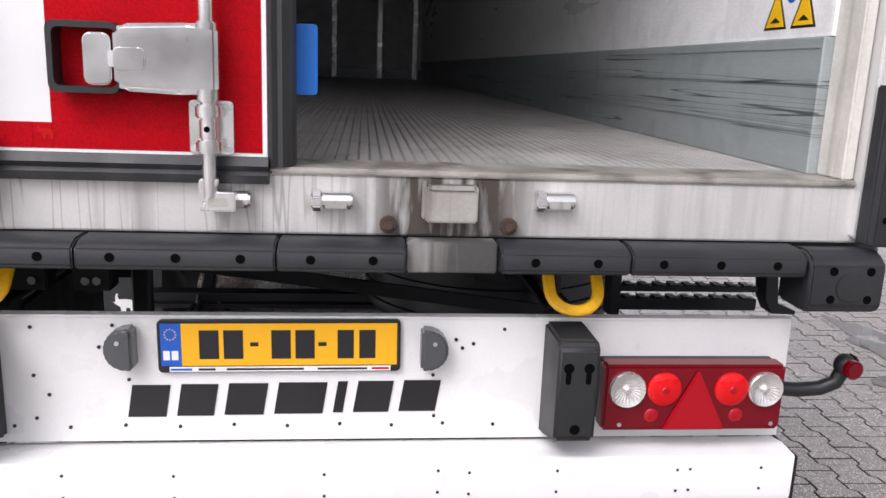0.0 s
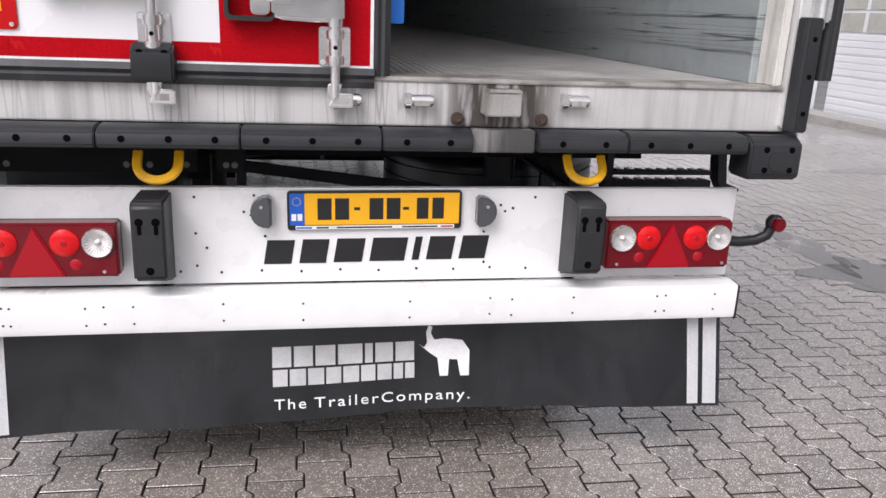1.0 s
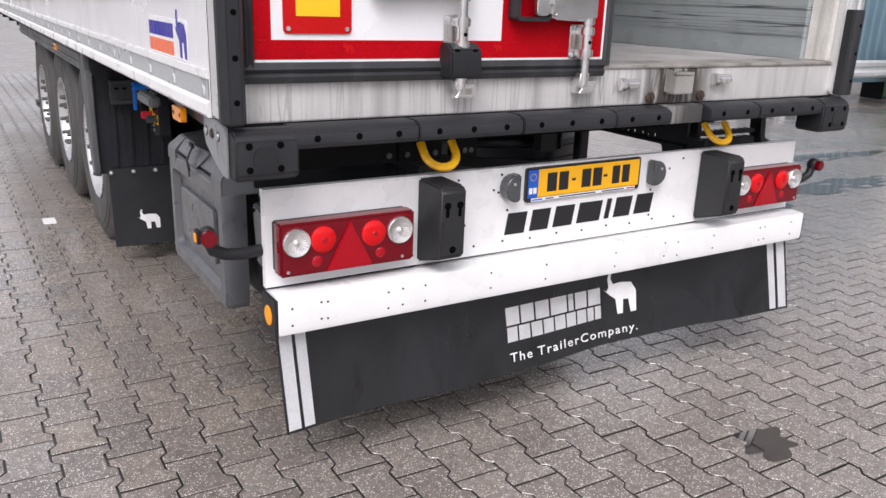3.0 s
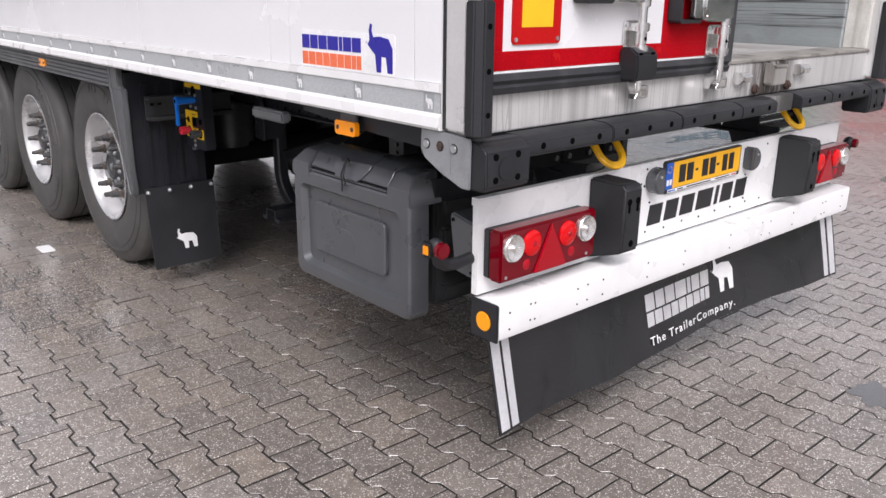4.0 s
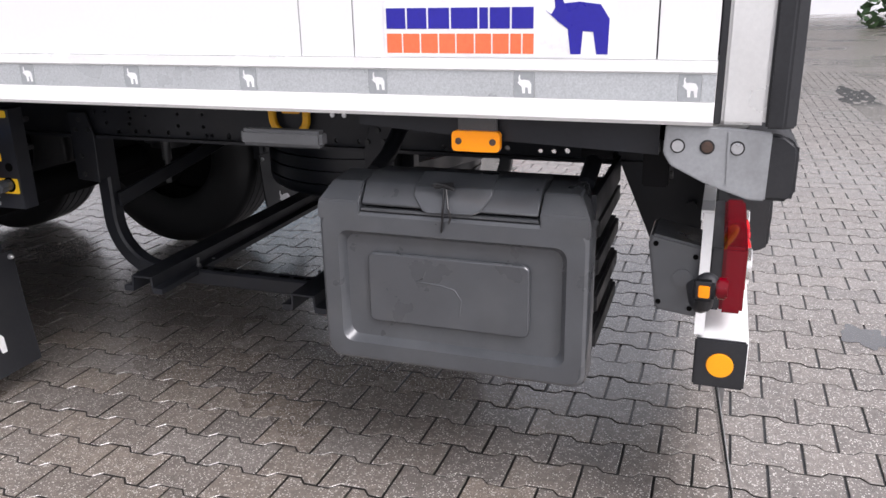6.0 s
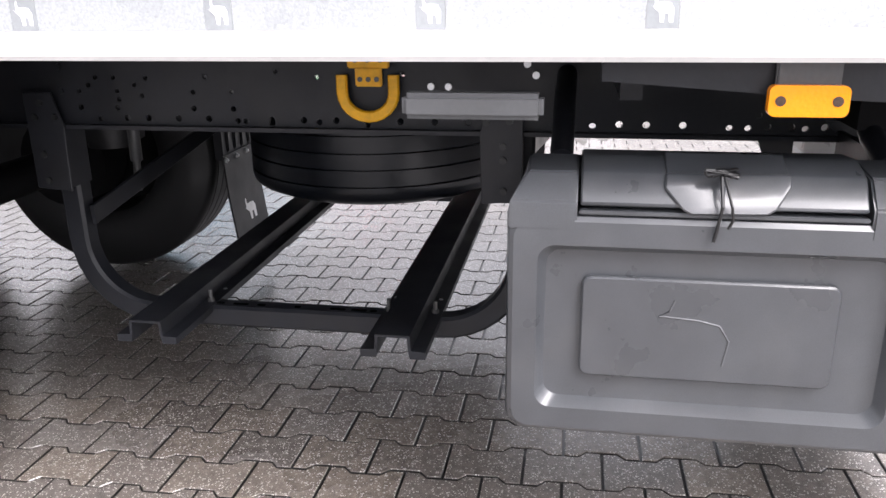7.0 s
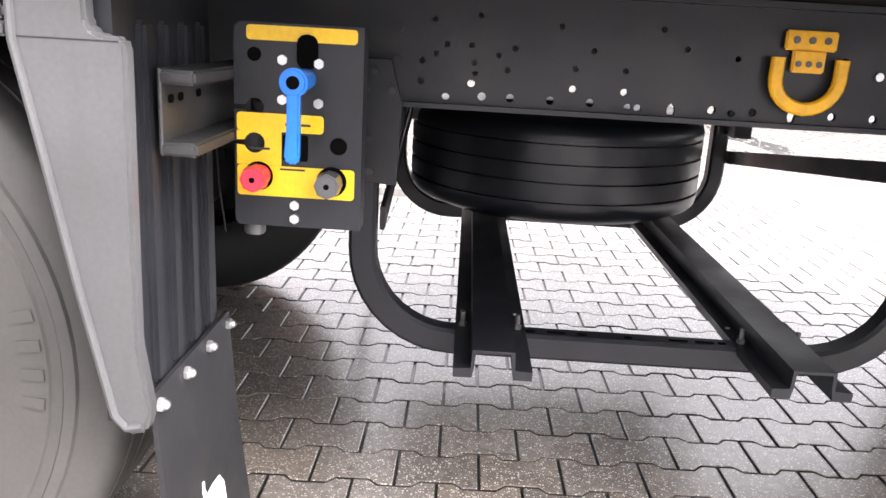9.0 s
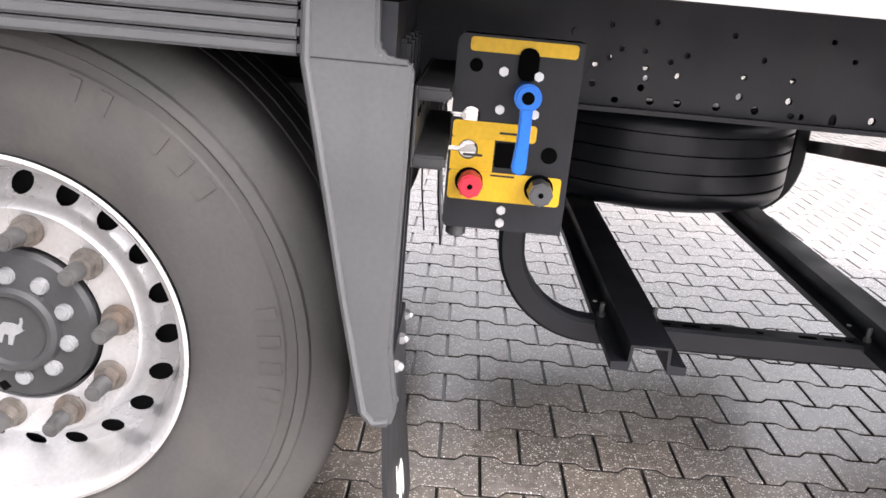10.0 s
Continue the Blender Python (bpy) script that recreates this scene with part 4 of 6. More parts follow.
for x0, x1, k in ((-1.140, -0.757, 3), (-0.757, -0.384, 3), (-0.384, 0.004, 3), (0.004, 0.266, 2), (0.458, 0.735, 2), (0.735, 1.122, 3)):
    buffer(x0, x1, k)
bm = bmesh.new()
box(bm, 0.268, 0.456, -0.105, -0.051, 1.056, 1.121, 0.003)
part("buffer_plate", bm, STREAKED, T, "bare stained steel between the buffers")
for s in (-1, 1):
    bm = bmesh.new()
    prism(bm, [(-0.092, 1.121), (-0.118, 1.117), (-0.142, 1.100), (-0.146, 1.086), (-0.146, 1.000), (-0.136, 0.986), (-0.02, 0.986), (-0.02, 1.110)], 'x', *sorted((s * 1.126, s * 1.2985)), 0.014, 3)
    b = part("corner_buffer", bm, RUBBER, T, "black rubber corner buffer")
    bm = bmesh.new()
    cyl(bm, (s * 1.22, -0.144, 1.046), (s * 1.22, -0.1495, 1.046), 0.034, n=24, bev=0.002)
    part("buffer_disc", bm, RUBBER, b)
    for dx in (1.178, 1.262):
        for z in (1.018, 1.080):
            bm = bmesh.new()
            cyl(bm, (s * dx, -0.144, z), (s * dx, -0.1472, z), 0.0095, n=14)
            part("screw_hole", bm, HOLE_SHADE, b)

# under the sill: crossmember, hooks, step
# crossmembers carry the underbody shade in their colour
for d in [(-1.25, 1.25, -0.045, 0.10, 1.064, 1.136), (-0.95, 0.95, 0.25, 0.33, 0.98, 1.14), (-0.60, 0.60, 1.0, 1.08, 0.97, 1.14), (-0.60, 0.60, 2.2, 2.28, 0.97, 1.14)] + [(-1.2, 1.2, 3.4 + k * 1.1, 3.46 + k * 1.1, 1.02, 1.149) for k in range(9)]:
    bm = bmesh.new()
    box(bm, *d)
    part("crossmember", bm, UNDER_SHADE, T)


def hook(x, y, z, turn, parent, wide=0.068, lean=0.0):
    """Folding yellow lashing ring."""
    pts = [(-wide, 0.0)] + [(-wide, -0.02)] + [(wide * math.cos(radians(180 + a)), -0.04 + wide * 0.92 * math.sin(radians(180 + a))) for a in range(0, 181, 15)] + [(wide, -0.02), (wide, 0.0)]
    bm = bmesh.new()
    sweep(bm, [(u, -0.004, v) for u, v in pts], rect(0.026, 0.016, 0.004))
    m = Matrix.Translation((x, y, z)) @ Matrix.Rotation(turn, 4, 'Z') @ Matrix.Rotation(-lean, 4, 'X')
    bmesh.ops.transform(bm, matrix=m, verts=bm.verts[:])
    return part("lashing_ring", bm, YELLOW, parent, "yellow steel lashing ring")


hook(-0.620, 0.0, 1.029, 0, T, 0.056, 0.7)
hook(0.646, 0.0, 1.029, 0, T, 0.055, 0.7)
bm = bmesh.new()
for z, h in ((0.874, 0.032), (0.924, 0.016)):
    box(bm, 0.84, 1.22, 0.238, 0.272, z, z + h, 0.003)
    for k in range(9):
        box(bm, 0.86 + k * 0.040, 0.880 + k * 0.040, 0.236, 0.274, z + h - 0.001, z + h + 0.004)
box(bm, 0.815, 0.84, 0.22, 0.28, 0.862, 1.06)
prism(bm, [(1.22, 1.06), (1.25, 1.06), (1.27, 0.90), (1.32, 0.880), (1.32, 0.870), (1.255, 0.872), (1.235, 0.91)], 'y', 0.22, 0.28)
part("folding_step", bm, FRAME, T, "black steel folding step")

# ---- chassis ----
HOLES = [(y, 0.935, 0.0085, 0.0085) for y in (0.30, 0.37, 0.42, 0.60, 0.68, 0.74, 1.086, 1.166, 1.248, 1.406, 1.487, 1.731, 1.811, 1.892, 1.949)]
HOLES += [(y, 0.931, 0.008, 0.007) for y in (0.34, 0.46, 0.50, 0.80, 1.448, 1.635, 1.655, 2.022)] + [(1.328, 0.932, 0.0085, 0.014), (1.568, 0.929, 0.0085, 0.014)]
HOLES += [(y, 0.960, 0.0075, 0.0075) for y in (0.44, 1.665, 1.768, 1.972, 2.073)]
HOLES += [(y, z, 0.0062, 0.0062) for y, z in ((1.888, 1.033), (1.732, 1.037), (2.023, 1.034), (1.449, 1.037), (1.920, 1.017), (1.766, 1.000), (1.666, 1.002), (2.072, 1.000), (1.968, 1.001), (1.901, 0.990),
                                              (1.975, 1.034), (1.965, 0.980), (2.045, 1.015), (1.24, 1.045), (1.55, 1.05), (1.60, 1.085), (1.80, 1.08), (2.05, 1.08), (1.96, 1.092))]
for s in (-1, 1):
    bm = bmesh.new()
    x0, x1 = sorted((s * 0.655, s * 0.643))
    drilled(bm, x0, x1, 0.12, 12.2, 0.917, 1.136, HOLES)
    box(bm, s * 0.65 - 0.030, s * 0.65 + 0.030, 0.12, 12.2, 0.908, 0.918)
    box(bm, s * 0.65 - 0.065, s * 0.65 + 0.065, 0.12, 12.2, 1.135, 1.147)
    beam = part("chassis_beam", bm, FRAME, T, "black steel chassis beam with drilled web")
    k = 0
    for y, z in ((0.93, 1.045), (0.95, 1.07), (1.131, 1.018), (1.172, 1.018), (2.12, 1.0), (2.12, 1.06)):
        bm = bmesh.new()
        cyl(bm, (s * 0.656, y, z), (s * 0.663, y, z), 0.0085, n=10, bev=0.001)
        k += 1
        part("bolt", bm, ZINC if k < 5 else FRAME, beam)
    # tapering hanger plate down to the bumper
    bm = bmesh.new()
    prism(bm, [(0.30, 0.95), (0.03, 0.95), (0.03, 0.62), (0.006, 0.60), (0.006, 0.52), (0.07, 0.52), (0.13, 0.60), (0.26, 0.90)], 'x', s * 0.655 - 0.006, s * 0.655 + 0.006)
    for z in (0.72, 0.80):
        cyl(bm, (s * 0.66, 0.06, z), (s * 0.68, 0.06, z), 0.014, n=10)
    part("bumper_hanger", bm, FRAME, T)
    # outrigger along the side
    bm = bmesh.new()
    prism(bm, [(0.12, 1.134), (0.12, 1.06), (0.45, 1.075), (0.8, 1.10), (0.8, 1.134)], 'x', *sorted((s * 1.255, s * 1.215)))
    box(bm, *sorted((s * 1.02, s * 0.66)), 0.72, 0.76, 1.04, 1.14)
    part("outrigger", bm, FRAME, T)
    # rear corner bracket plate
    bm = bmesh.new()
    prism(bm, [(0.105, 1.133), (0.108, 1.075), (0.092, 1.050), (0.02, 1.015), (-0.06, 0.988), (-0.092, 0.988), (-0.094, 1.124), (-0.02, 1.130)], 'x', *sorted((s * 1.308, s * 1.299)), 0.003)
    br = part("corner_bracket", bm, BRACKET, T, "grey steel corner bracket")
    bm = bmesh.new()
    prism(bm, [(-0.018, 1.122), (-0.012, 1.122), (-0.016, 1.02), (-0.022, 1.02)], 'x', *sorted((s * 1.3075, s * 1.3105)), 0.001)
    part("bracket_crease", bm, BRACKET, br)
    for y, c in ((0.080, ZINC), (0.024, RUST), (-0.032, ZINC)):
        bm = bmesh.new()
        cyl(bm, (s * 1.307, y, 1.091), (s * 1.309, y, 1.091), 0.0145, n=18)
        part("bolt_washer", bm, BLACK, br)
        bm = bmesh.new()
        cyl(bm, (s * 1.3085, y, 1.091), (s * 1.313, y, 1.091), 0.0115, n=16, bev=0.0015)
        part("bracket_bolt", bm, c, br)
# black brackets behind the sill, in the underside's painted shade colour
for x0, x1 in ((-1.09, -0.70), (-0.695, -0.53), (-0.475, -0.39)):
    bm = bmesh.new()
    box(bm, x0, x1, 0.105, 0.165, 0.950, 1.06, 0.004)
    br = part("sill_bracket", bm, UNDER_SHADE, T)
    for x in (x0 + 0.03, x1 - 0.03):
        bm = bmesh.new()
        cyl(bm, (x, 0.105, 0.975), (x, 0.097, 0.975), 0.010, n=8, bev=0.001)
        part("bracket_bolt", bm, NUT, br)

# side ring on the beam
hook(-0.674, 1.318, 1.046, -math.pi / 2, T, 0.062)
bm = bmesh.new()
box(bm, -0.672, -0.660, 1.268, 1.368, 1.060, 1.098, 0.003)
box(bm, -0.672, -0.660, 1.286, 1.350, 1.018, 1.062, 0.003)
rp = part("ring_plate", bm, YELLOW, T, "yellow ring mount")
for dy, z, r in ((-0.03, 1.08, 0.007), (0, 1.08, 0.007), (0.03, 1.08, 0.007), (-0.02, 1.035, 0.006), (0, 1.035, 0.006), (0.02, 1.035, 0.006)):
    bm = bmesh.new()
    cyl(bm, (-0.671, 1.318 + dy, z), (-0.6745, 1.318 + dy, z), r, n=10)
    part("ring_bolt", bm, NUT, rp)

# grey bar under the side rail
bm = bmesh.new()
box(bm, -1.292, -1.252, 0.885, 1.104, 1.044, 1.084, 0.008)
part("underrun_bar_end", bm, GUARD, T, "grey plastic rail end")

# spare wheel cage: two hoops, two channel rails, braces
def hoop(x):
    pts = []
    y0, y1, zt, zb, r = (0.962, 2.192, 0.96, 0.373, 0.21) if x < 0 else (0.995, 2.235, 0.96, 0.373, 0.21)
    pts += [(x, y0, zt), (x, y0, zb + r)]
    pts += [(x, y0 + r - r * math.cos(radians(a)), zb + r - r * math.sin(radians(a))) for a in range(10, 91, 10)]
    pts += [(x, y1 - r + r * math.sin(radians(a)), zb + r - r * math.cos(radians(a))) for a in range(0, 81, 10)]
    pts += [(x, y1, zb + r), (x, y1, zt)]
    bm = bmesh.new()
    sweep(bm, pts, rect(0.060, 0.060, 0.008))
    return part("cage_hoop", bm, FRAME, T, "bent black steel hoop of the spare wheel cage")


for x in (-0.555, 0.85):
    hp = hoop(x)
    s = -1 if x < 0 else 1
    plates = ((1.001, ((0.002, 0.980), (0.039, 0.942), (-0.015, 0.945), (-0.001, 0.887), (-0.001, 0.854), (-0.002, 0.781)), 1),
              (2.160, ((0.001, 0.975), (0.020, 0.938), (-0.034, 0.939), (0.011, 0.844), (0.009, 0.776)), -1))
    for y, bolts, d in plates:
        xa = s * 0.682
        bm = bmesh.new()
        prism(bm, [(y - 0.046 * d, 1.0), (y + 0.030 * d, 1.0), (y + 0.054 * d, 0.915), (y + 0.049 * d, 0.748), (y - 0.046 * d, 0.756)], 'x', *sorted((xa, xa + s * 0.008)), 0.0015, 1)
        box(bm, *sorted((xa, s * 0.57)), y - 0.03, y + 0.03, 0.75, 0.905)
        part("hoop_plate", bm, FRAME, hp)
        for dy, z in bolts:
            bm = bmesh.new()
            cyl(bm, (xa + s * 0.007, y + dy, z), (xa + s * 0.015, y + dy, z), 0.0095, n=6, bev=0.0015)
            part("plate_bolt", bm, BODY, hp)
for y in (1.252, 1.892):
    # hat-shaped rail: two flanges bolted to the hoop and a raised crown
    bm = bmesh.new()
    prism(bm, [(y - 0.080, 0.386), (y - 0.042, 0.386), (y - 0.038, 0.408), (y - 0.036, 0.440), (y + 0.036, 0.440), (y + 0.038, 0.408), (y + 0.042, 0.386), (y + 0.080, 0.386), (y + 0.081, 0.405), (y + 0.045, 0.407),
                (y + 0.043, 0.446), (y - 0.043, 0.446), (y - 0.045, 0.407), (y - 0.081, 0.405)], 'x', -0.800, 0.93)
    rail = part("cage_rail", bm, FRAME, T, "black steel channel rail")
    for dy in (-0.062, 0.065):
        for x in (-0.555, 0.85):
            bm = bmesh.new()
            cyl(bm, (x, y + dy, 0.404), (x, y + dy, 0.440), 0.006, n=10)
            cyl(bm, (x, y + dy, 0.404), (x, y + dy, 0.416), 0.010, n=6)
            part("rail_bolt", bm, NUT, rail)
        # pale disc paints the brightness seen through the flange hole
        bm = bmesh.new()
        cyl(bm, (-0.46, y + dy, 0.4055), (-0.46, y + dy, 0.4075), 0.006, n=10)
        part("rail_hole", bm, GALV, rail)
for y, w in ((1.80, 0.012), (1.74, 0.022), (1.68, 0.012), (1.575, 0.009), (1.46, 0.022), (1.40, 0.022), (1.36, 0.010)):
    bm = bmesh.new()
    prism(bm, rounded(-0.566, -0.554, y - w, y + w, 0.005, 3), 'z', 0.4028, 0.4042)
    part("hoop_slot", bm, HOLE_SHADE, T)
bm = bmesh.new()
sweep(bm, [(-0.555, 0.99, 0.815), (0.85, 0.955, 0.645)], rect(0.012, 0.05, 0.002))
part("cage_brace", bm, FRAME, T)
bm = bmesh.new()
sweep(bm, [(-0.56, 2.15, 0.648), (0.85, 2.18, 0.83)], rect(0.012, 0.055, 0.002))
part("cage_brace", bm, FRAME, T)


# ---- wheels ----
def tyre_profile(r, w):
    h = w / 2
    return [(0.285, -h + 0.045), (0.30, -h + 0.020), (0.33, -h + 0.008), (0.40, -h), (0.452, -h + 0.003), (0.455, -h + 0.0075), (0.470, -h + 0.0085), (0.473, -h + 0.005), (0.488, -h + 0.010), (0.491, -h + 0.016), (r - 0.020, -h + 0.030), (r - 0.006, -h + 0.045),
            (r, -h + 0.070), (r, -0.098), (r - 0.012, -0.096), (r - 0.012, -0.090), (r, -0.088), (r, -0.035), (r - 0.012, -0.033), (r - 0.012, -0.027), (r, -0.025),
            (r, 0.025), (r - 0.012, 0.027), (r - 0.012, 0.033), (r, 0.035), (r, 0.088), (r - 0.012, 0.090), (r - 0.012, 0.096), (r, 0.098), (r, h - 0.070), (r - 0.006, h - 0.045), (r - 0.020, h - 0.030),
            (0.45, h - 0.004), (0.40, h), (0.33, h - 0.008), (0.285, h - 0.045)]


def build_wheel():
    """One wheel about the x axis, its outer face towards -x."""
    bm = bmesh.new()
    prof = [(0.285, -0.145), (0.297, -0.172), (0.300, -0.178), (0.294, -0.180), (0.284, -0.172), (0.276, -0.150), (0.268, -0.115), (0.256, -0.078)] + [(0.251 - 0.004 * q, -0.072 - 0.0026 * q) for q in range(10)] + [(0.211, -0.102), (0.204, -0.113), (0.198, -0.117), (0.191, -0.114), (0.150, -0.113), (0.138, -0.111), (0.135, -0.088)]

    def keep(i, k):
        half = {8: 1, 9: 2, 10: 3, 11: 3, 12: 3, 13: 3, 14: 3, 15: 2, 16: 1}.get(i, 0)
        return abs(k % 12 - 6) > half - 0.5 if half else True
    lathe(bm, prof, 240, keep)
    for e in [e for e in bm.edges if len(e.link_faces) == 1]:
        for v in e.verts:
            r = math.hypot(v.co.y, v.co.z)
            if 0.2105 < r < 0.2515:
                a = math.atan2(v.co.z, v.co.y)
                mid = (math.floor(a / (math.pi / 10)) + 0.5) * math.pi / 10 + math.pi / 240
                u, w = (a - mid) * 0.233, r - 0.233
                k = 0.0175 / max(0.004, math.hypot(u, w))
                a, r = mid + u * k / 0.233, 0.233 + w * k
                v.co.y, v.co.z = r * math.cos(a), r * math.sin(a)
    wheel = part("wheel", bm, RIM, T, "silver steel wheel with round hand holes", angle=50)
    bm = bmesh.new()
    lathe(bm, tyre_profile(0.551, 0.375), 72)
    part("tyre", bm, TYRE, wheel, "worn dusty black tyre")
    # raised sidewall marks too worn to read
    for a0, cnt in ((70, 3), (100, 2), (118, 3), (158, 4), (250, 6)):
        for j in range(cnt):
            a = radians(a0 + j * 6)
            c = Vector((-0.1866, 0.43 * math.cos(a), 0.43 * math.sin(a)))
            bm = bmesh.new()
            bmesh.ops.create_cube(bm, size=1)
            bmesh.ops.transform(bm, matrix=Matrix.Translation(c) @ Matrix.Rotation(a, 4, 'X') @ Matrix.Diagonal((0.0038, 0.034, 0.018, 1)), verts=bm.verts[:])
            part("sidewall_mark", bm, TYRE, wheel)
    # drum takes the painted shade colour, so the hand holes read dark
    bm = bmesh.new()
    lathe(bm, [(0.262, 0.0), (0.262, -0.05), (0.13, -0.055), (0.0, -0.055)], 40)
    part("brake_drum", bm, UNDER_SHADE, wheel)
    bm = bmesh.new()
    lathe(bm, [(0.130, -0.07), (0.130, -0.114), (0.123, -0.121), (0.108, -0.123), (0.078, -0.128), (0.074, -0.140), (0.067, -0.145), (0.060, -0.145), (0.056, -0.138), (0.0, -0.138)], 48)
    part("hub", bm, HUB, wheel, "dark grey hub cap")
    for j in range(10):
        a = radians(36 * j + 3)
        y, z = math.cos(a), math.sin(a)
        bm = bmesh.new()
        cyl(bm, (-0.121, 0.088 * y, 0.088 * z), (-0.136, 0.088 * y, 0.088 * z), 0.0155, 0.0125, n=12, bev=0.003)
        part("hub_bolt", bm, BRACKET, wheel)
    for j in range(3):
        a = radians(36 * j + 275)
        bm = bmesh.new()
        cyl(bm, (-0.1205, 0.114 * math.cos(a), 0.114 * math.sin(a)), (-0.1235, 0.114 * math.cos(a), 0.114 * math.sin(a)), 0.011, n=4)
        part("hub_pocket", bm, HOLE_SHADE, wheel)
    for j in range(10):
        a = radians(36 * j + 17.25)
        y, z = 0.166 * math.cos(a), 0.166 * math.sin(a)
        bm = bmesh.new()
        cyl(bm, (-0.112, y, z), (-0.124, y, z), 0.026, n=18, bev=0.002)
        cyl(bm, (-0.124, y, z), (-0.145, y, z), 0.0205, n=6, bev=0.002)
        part("wheel_nut", bm, RUSTED, wheel)
        bm = bmesh.new()
        cyl(bm, (-0.145, y, z), (-0.188, y, z), 0.0155, 0.013, n=14, bev=0.003)
        part("wheel_stud", bm, NUT, wheel)
    bm = bmesh.new()
    prism(bm, emblem(-0.022, 0.022, -0.026, 0.026), 'x', -0.1405, -0.1375)
    part("hub_emblem", bm, BRACKET, wheel, "worn pale emblem")
    return wheel


HUBS = [(3.036, 0.529), (4.346, 0.506), (5.656, 0.484)]
BIG = Matrix.Scale(1.02, 4)
first = build_wheel()
for o in (first, *first.children):
    o.data.transform(BIG)
first.matrix_basis = pose(-1.025, HUBS[0][0], HUBS[0][1], 9.75)
for i, (y, z) in enumerate(HUBS):
    if i:
        copy_thing(first, pose(-1.025, y, z, 9.75 + 40 * i))
    # the far wheels take the darker tread rubber over the whole tyre
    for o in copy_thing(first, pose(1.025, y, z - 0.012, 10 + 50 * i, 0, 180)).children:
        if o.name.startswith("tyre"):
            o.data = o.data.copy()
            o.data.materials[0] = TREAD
    bm = bmesh.new()
    cyl(bm, (-1.0, y, z), (1.0, y, z), 0.075, n=20)
    cyl(bm, (-0.80, y + 0.02, z), (-0.62, y + 0.02, z), 0.20, n=24)
    cyl(bm, (0.80, y + 0.02, z), (0.62, y + 0.02, z), 0.20, n=24)
    part("axle", bm, UNDER_SHADE, T)
    for s in (-1, 1):
        bm = bmesh.new()
        cyl(bm, (s * 0.55, y - 0.28, 0.62), (s * 0.55, y - 0.28, 0.95), 0.13, n=20, bev=0.03)
        part("air_spring", bm, RUBBER, T)

# spare tyre, lying flat
bm = bmesh.new()
lathe(bm, tyre_profile(0.532, 0.365), 96)
bmesh.ops.transform(bm, matrix=Matrix.Translation((0.725, 1.642, 0.648)) @ Matrix.Rotation(math.pi / 2, 4, 'Y'), verts=bm.verts[:])
part("spare_tyre", bm, SPARE, T, "black spare tyre lying flat in its cage")

# ---- mudguards ----
for s in (-1, 1):
    def sx(a):
        return s * a
    bm = bmesh.new()
    prism(bm, [(2.452, 1.13), (2.450, 1.046), (2.444, 1.036), (2.432, 1.030), (2.407, 1.029), (2.402, 1.020), (2.405, 0.62), (2.390, 0.520), (2.398, 0.490), (2.426, 0.484), (2.446, 0.505), (2.487, 0.70), (2.552, 1.02), (2.552, 1.13)], 'x', *sorted((sx(1.292), sx(1.262))), 0.006)
    g = part("mudguard", bm, GUARD, T, "grey plastic mudguard edge")
    bm = bmesh.new()
    sweep(bm, [(sx(1.293), 2.543, 1.125), (sx(1.293), 2.543, 1.02), (sx(1.293), 2.511, 0.86), (sx(1.293), 2.480, 0.70), (sx(1.293), 2.441, 0.515), (sx(1.293), 2.425, 0.497), (sx(1.293), 2.402, 0.502)], circle(0.006, 8))
    part("guard_lip", bm, GUARD, g)
    bm = bmesh.new()
    box(bm, *sorted((sx(1.2925), sx(1.2915))), 2.41, 2.54, 1.0225, 1.0245)
    part("guard_seam", bm, RUBBER, g)
    bm = bmesh.new()
    prism(bm, [(2.43, 1.10), (2.47, 1.10), (2.465, 0.49), (2.425, 0.49)], 'x', *sorted((sx(1.262), sx(0.88))))
    part("mudguard_back", bm, FRAME, g)
    for x in (0.92, 1.0, 1.08, 1.16):
        bm = bmesh.new()
        box(bm, *sorted((sx(x), sx(x + 0.035))), 2.415, 2.435, 0.52, 1.05, 0.006)
        part("back_rib", bm, FRAME, g)
    for k in range(5):
        bm = bmesh.new()
        z = 1.022 + k * 0.0215
        box(bm, *sorted((sx(1.286 + 0.004 * (k % 2)), sx(1.25))), 2.553, 6.35, z, z + 0.019, 0.004)
        part("guard_rib", bm, GUARD, g)
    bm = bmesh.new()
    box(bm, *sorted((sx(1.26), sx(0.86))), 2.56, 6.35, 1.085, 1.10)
    part("mudguard_top", bm, UNDER_SHADE, g)
    bm = bmesh.new()
    prism(bm, [(2.412, 0.515), (2.420, 0.515), (2.405, 0.30), (2.378, 0.088), (2.370, 0.088), (2.396, 0.30)], 'x', *sorted((sx(1.225), sx(0.850))))
    flap = part("mud_flap", bm, RUBBER, T, "black rubber mud flap with a white emblem")
    bm = bmesh.new()
    prism(bm, emblem(sx(1.04) - 0.060, sx(1.04) + 0.062, 0.172, 0.282), 'y', 2.3885, 2.391)
    for v in bm.verts:
        v.co.y += (v.co.z - 0.25) * 0.125
    part("emblem", bm, WHITE_PRINT, flap)
    for k in range(4):
        bm = bmesh.new()
        x = sx(0.866 + k * 0.1153)
        cyl(bm, (x, 2.412, 0.495), (x, 2.401, 0.495), 0.012, n=6, bev=0.002)
        ball(bm, (x, 2.400, 0.495), 0.008, n=10)
        part("flap_bolt", bm, ZINC, flap)
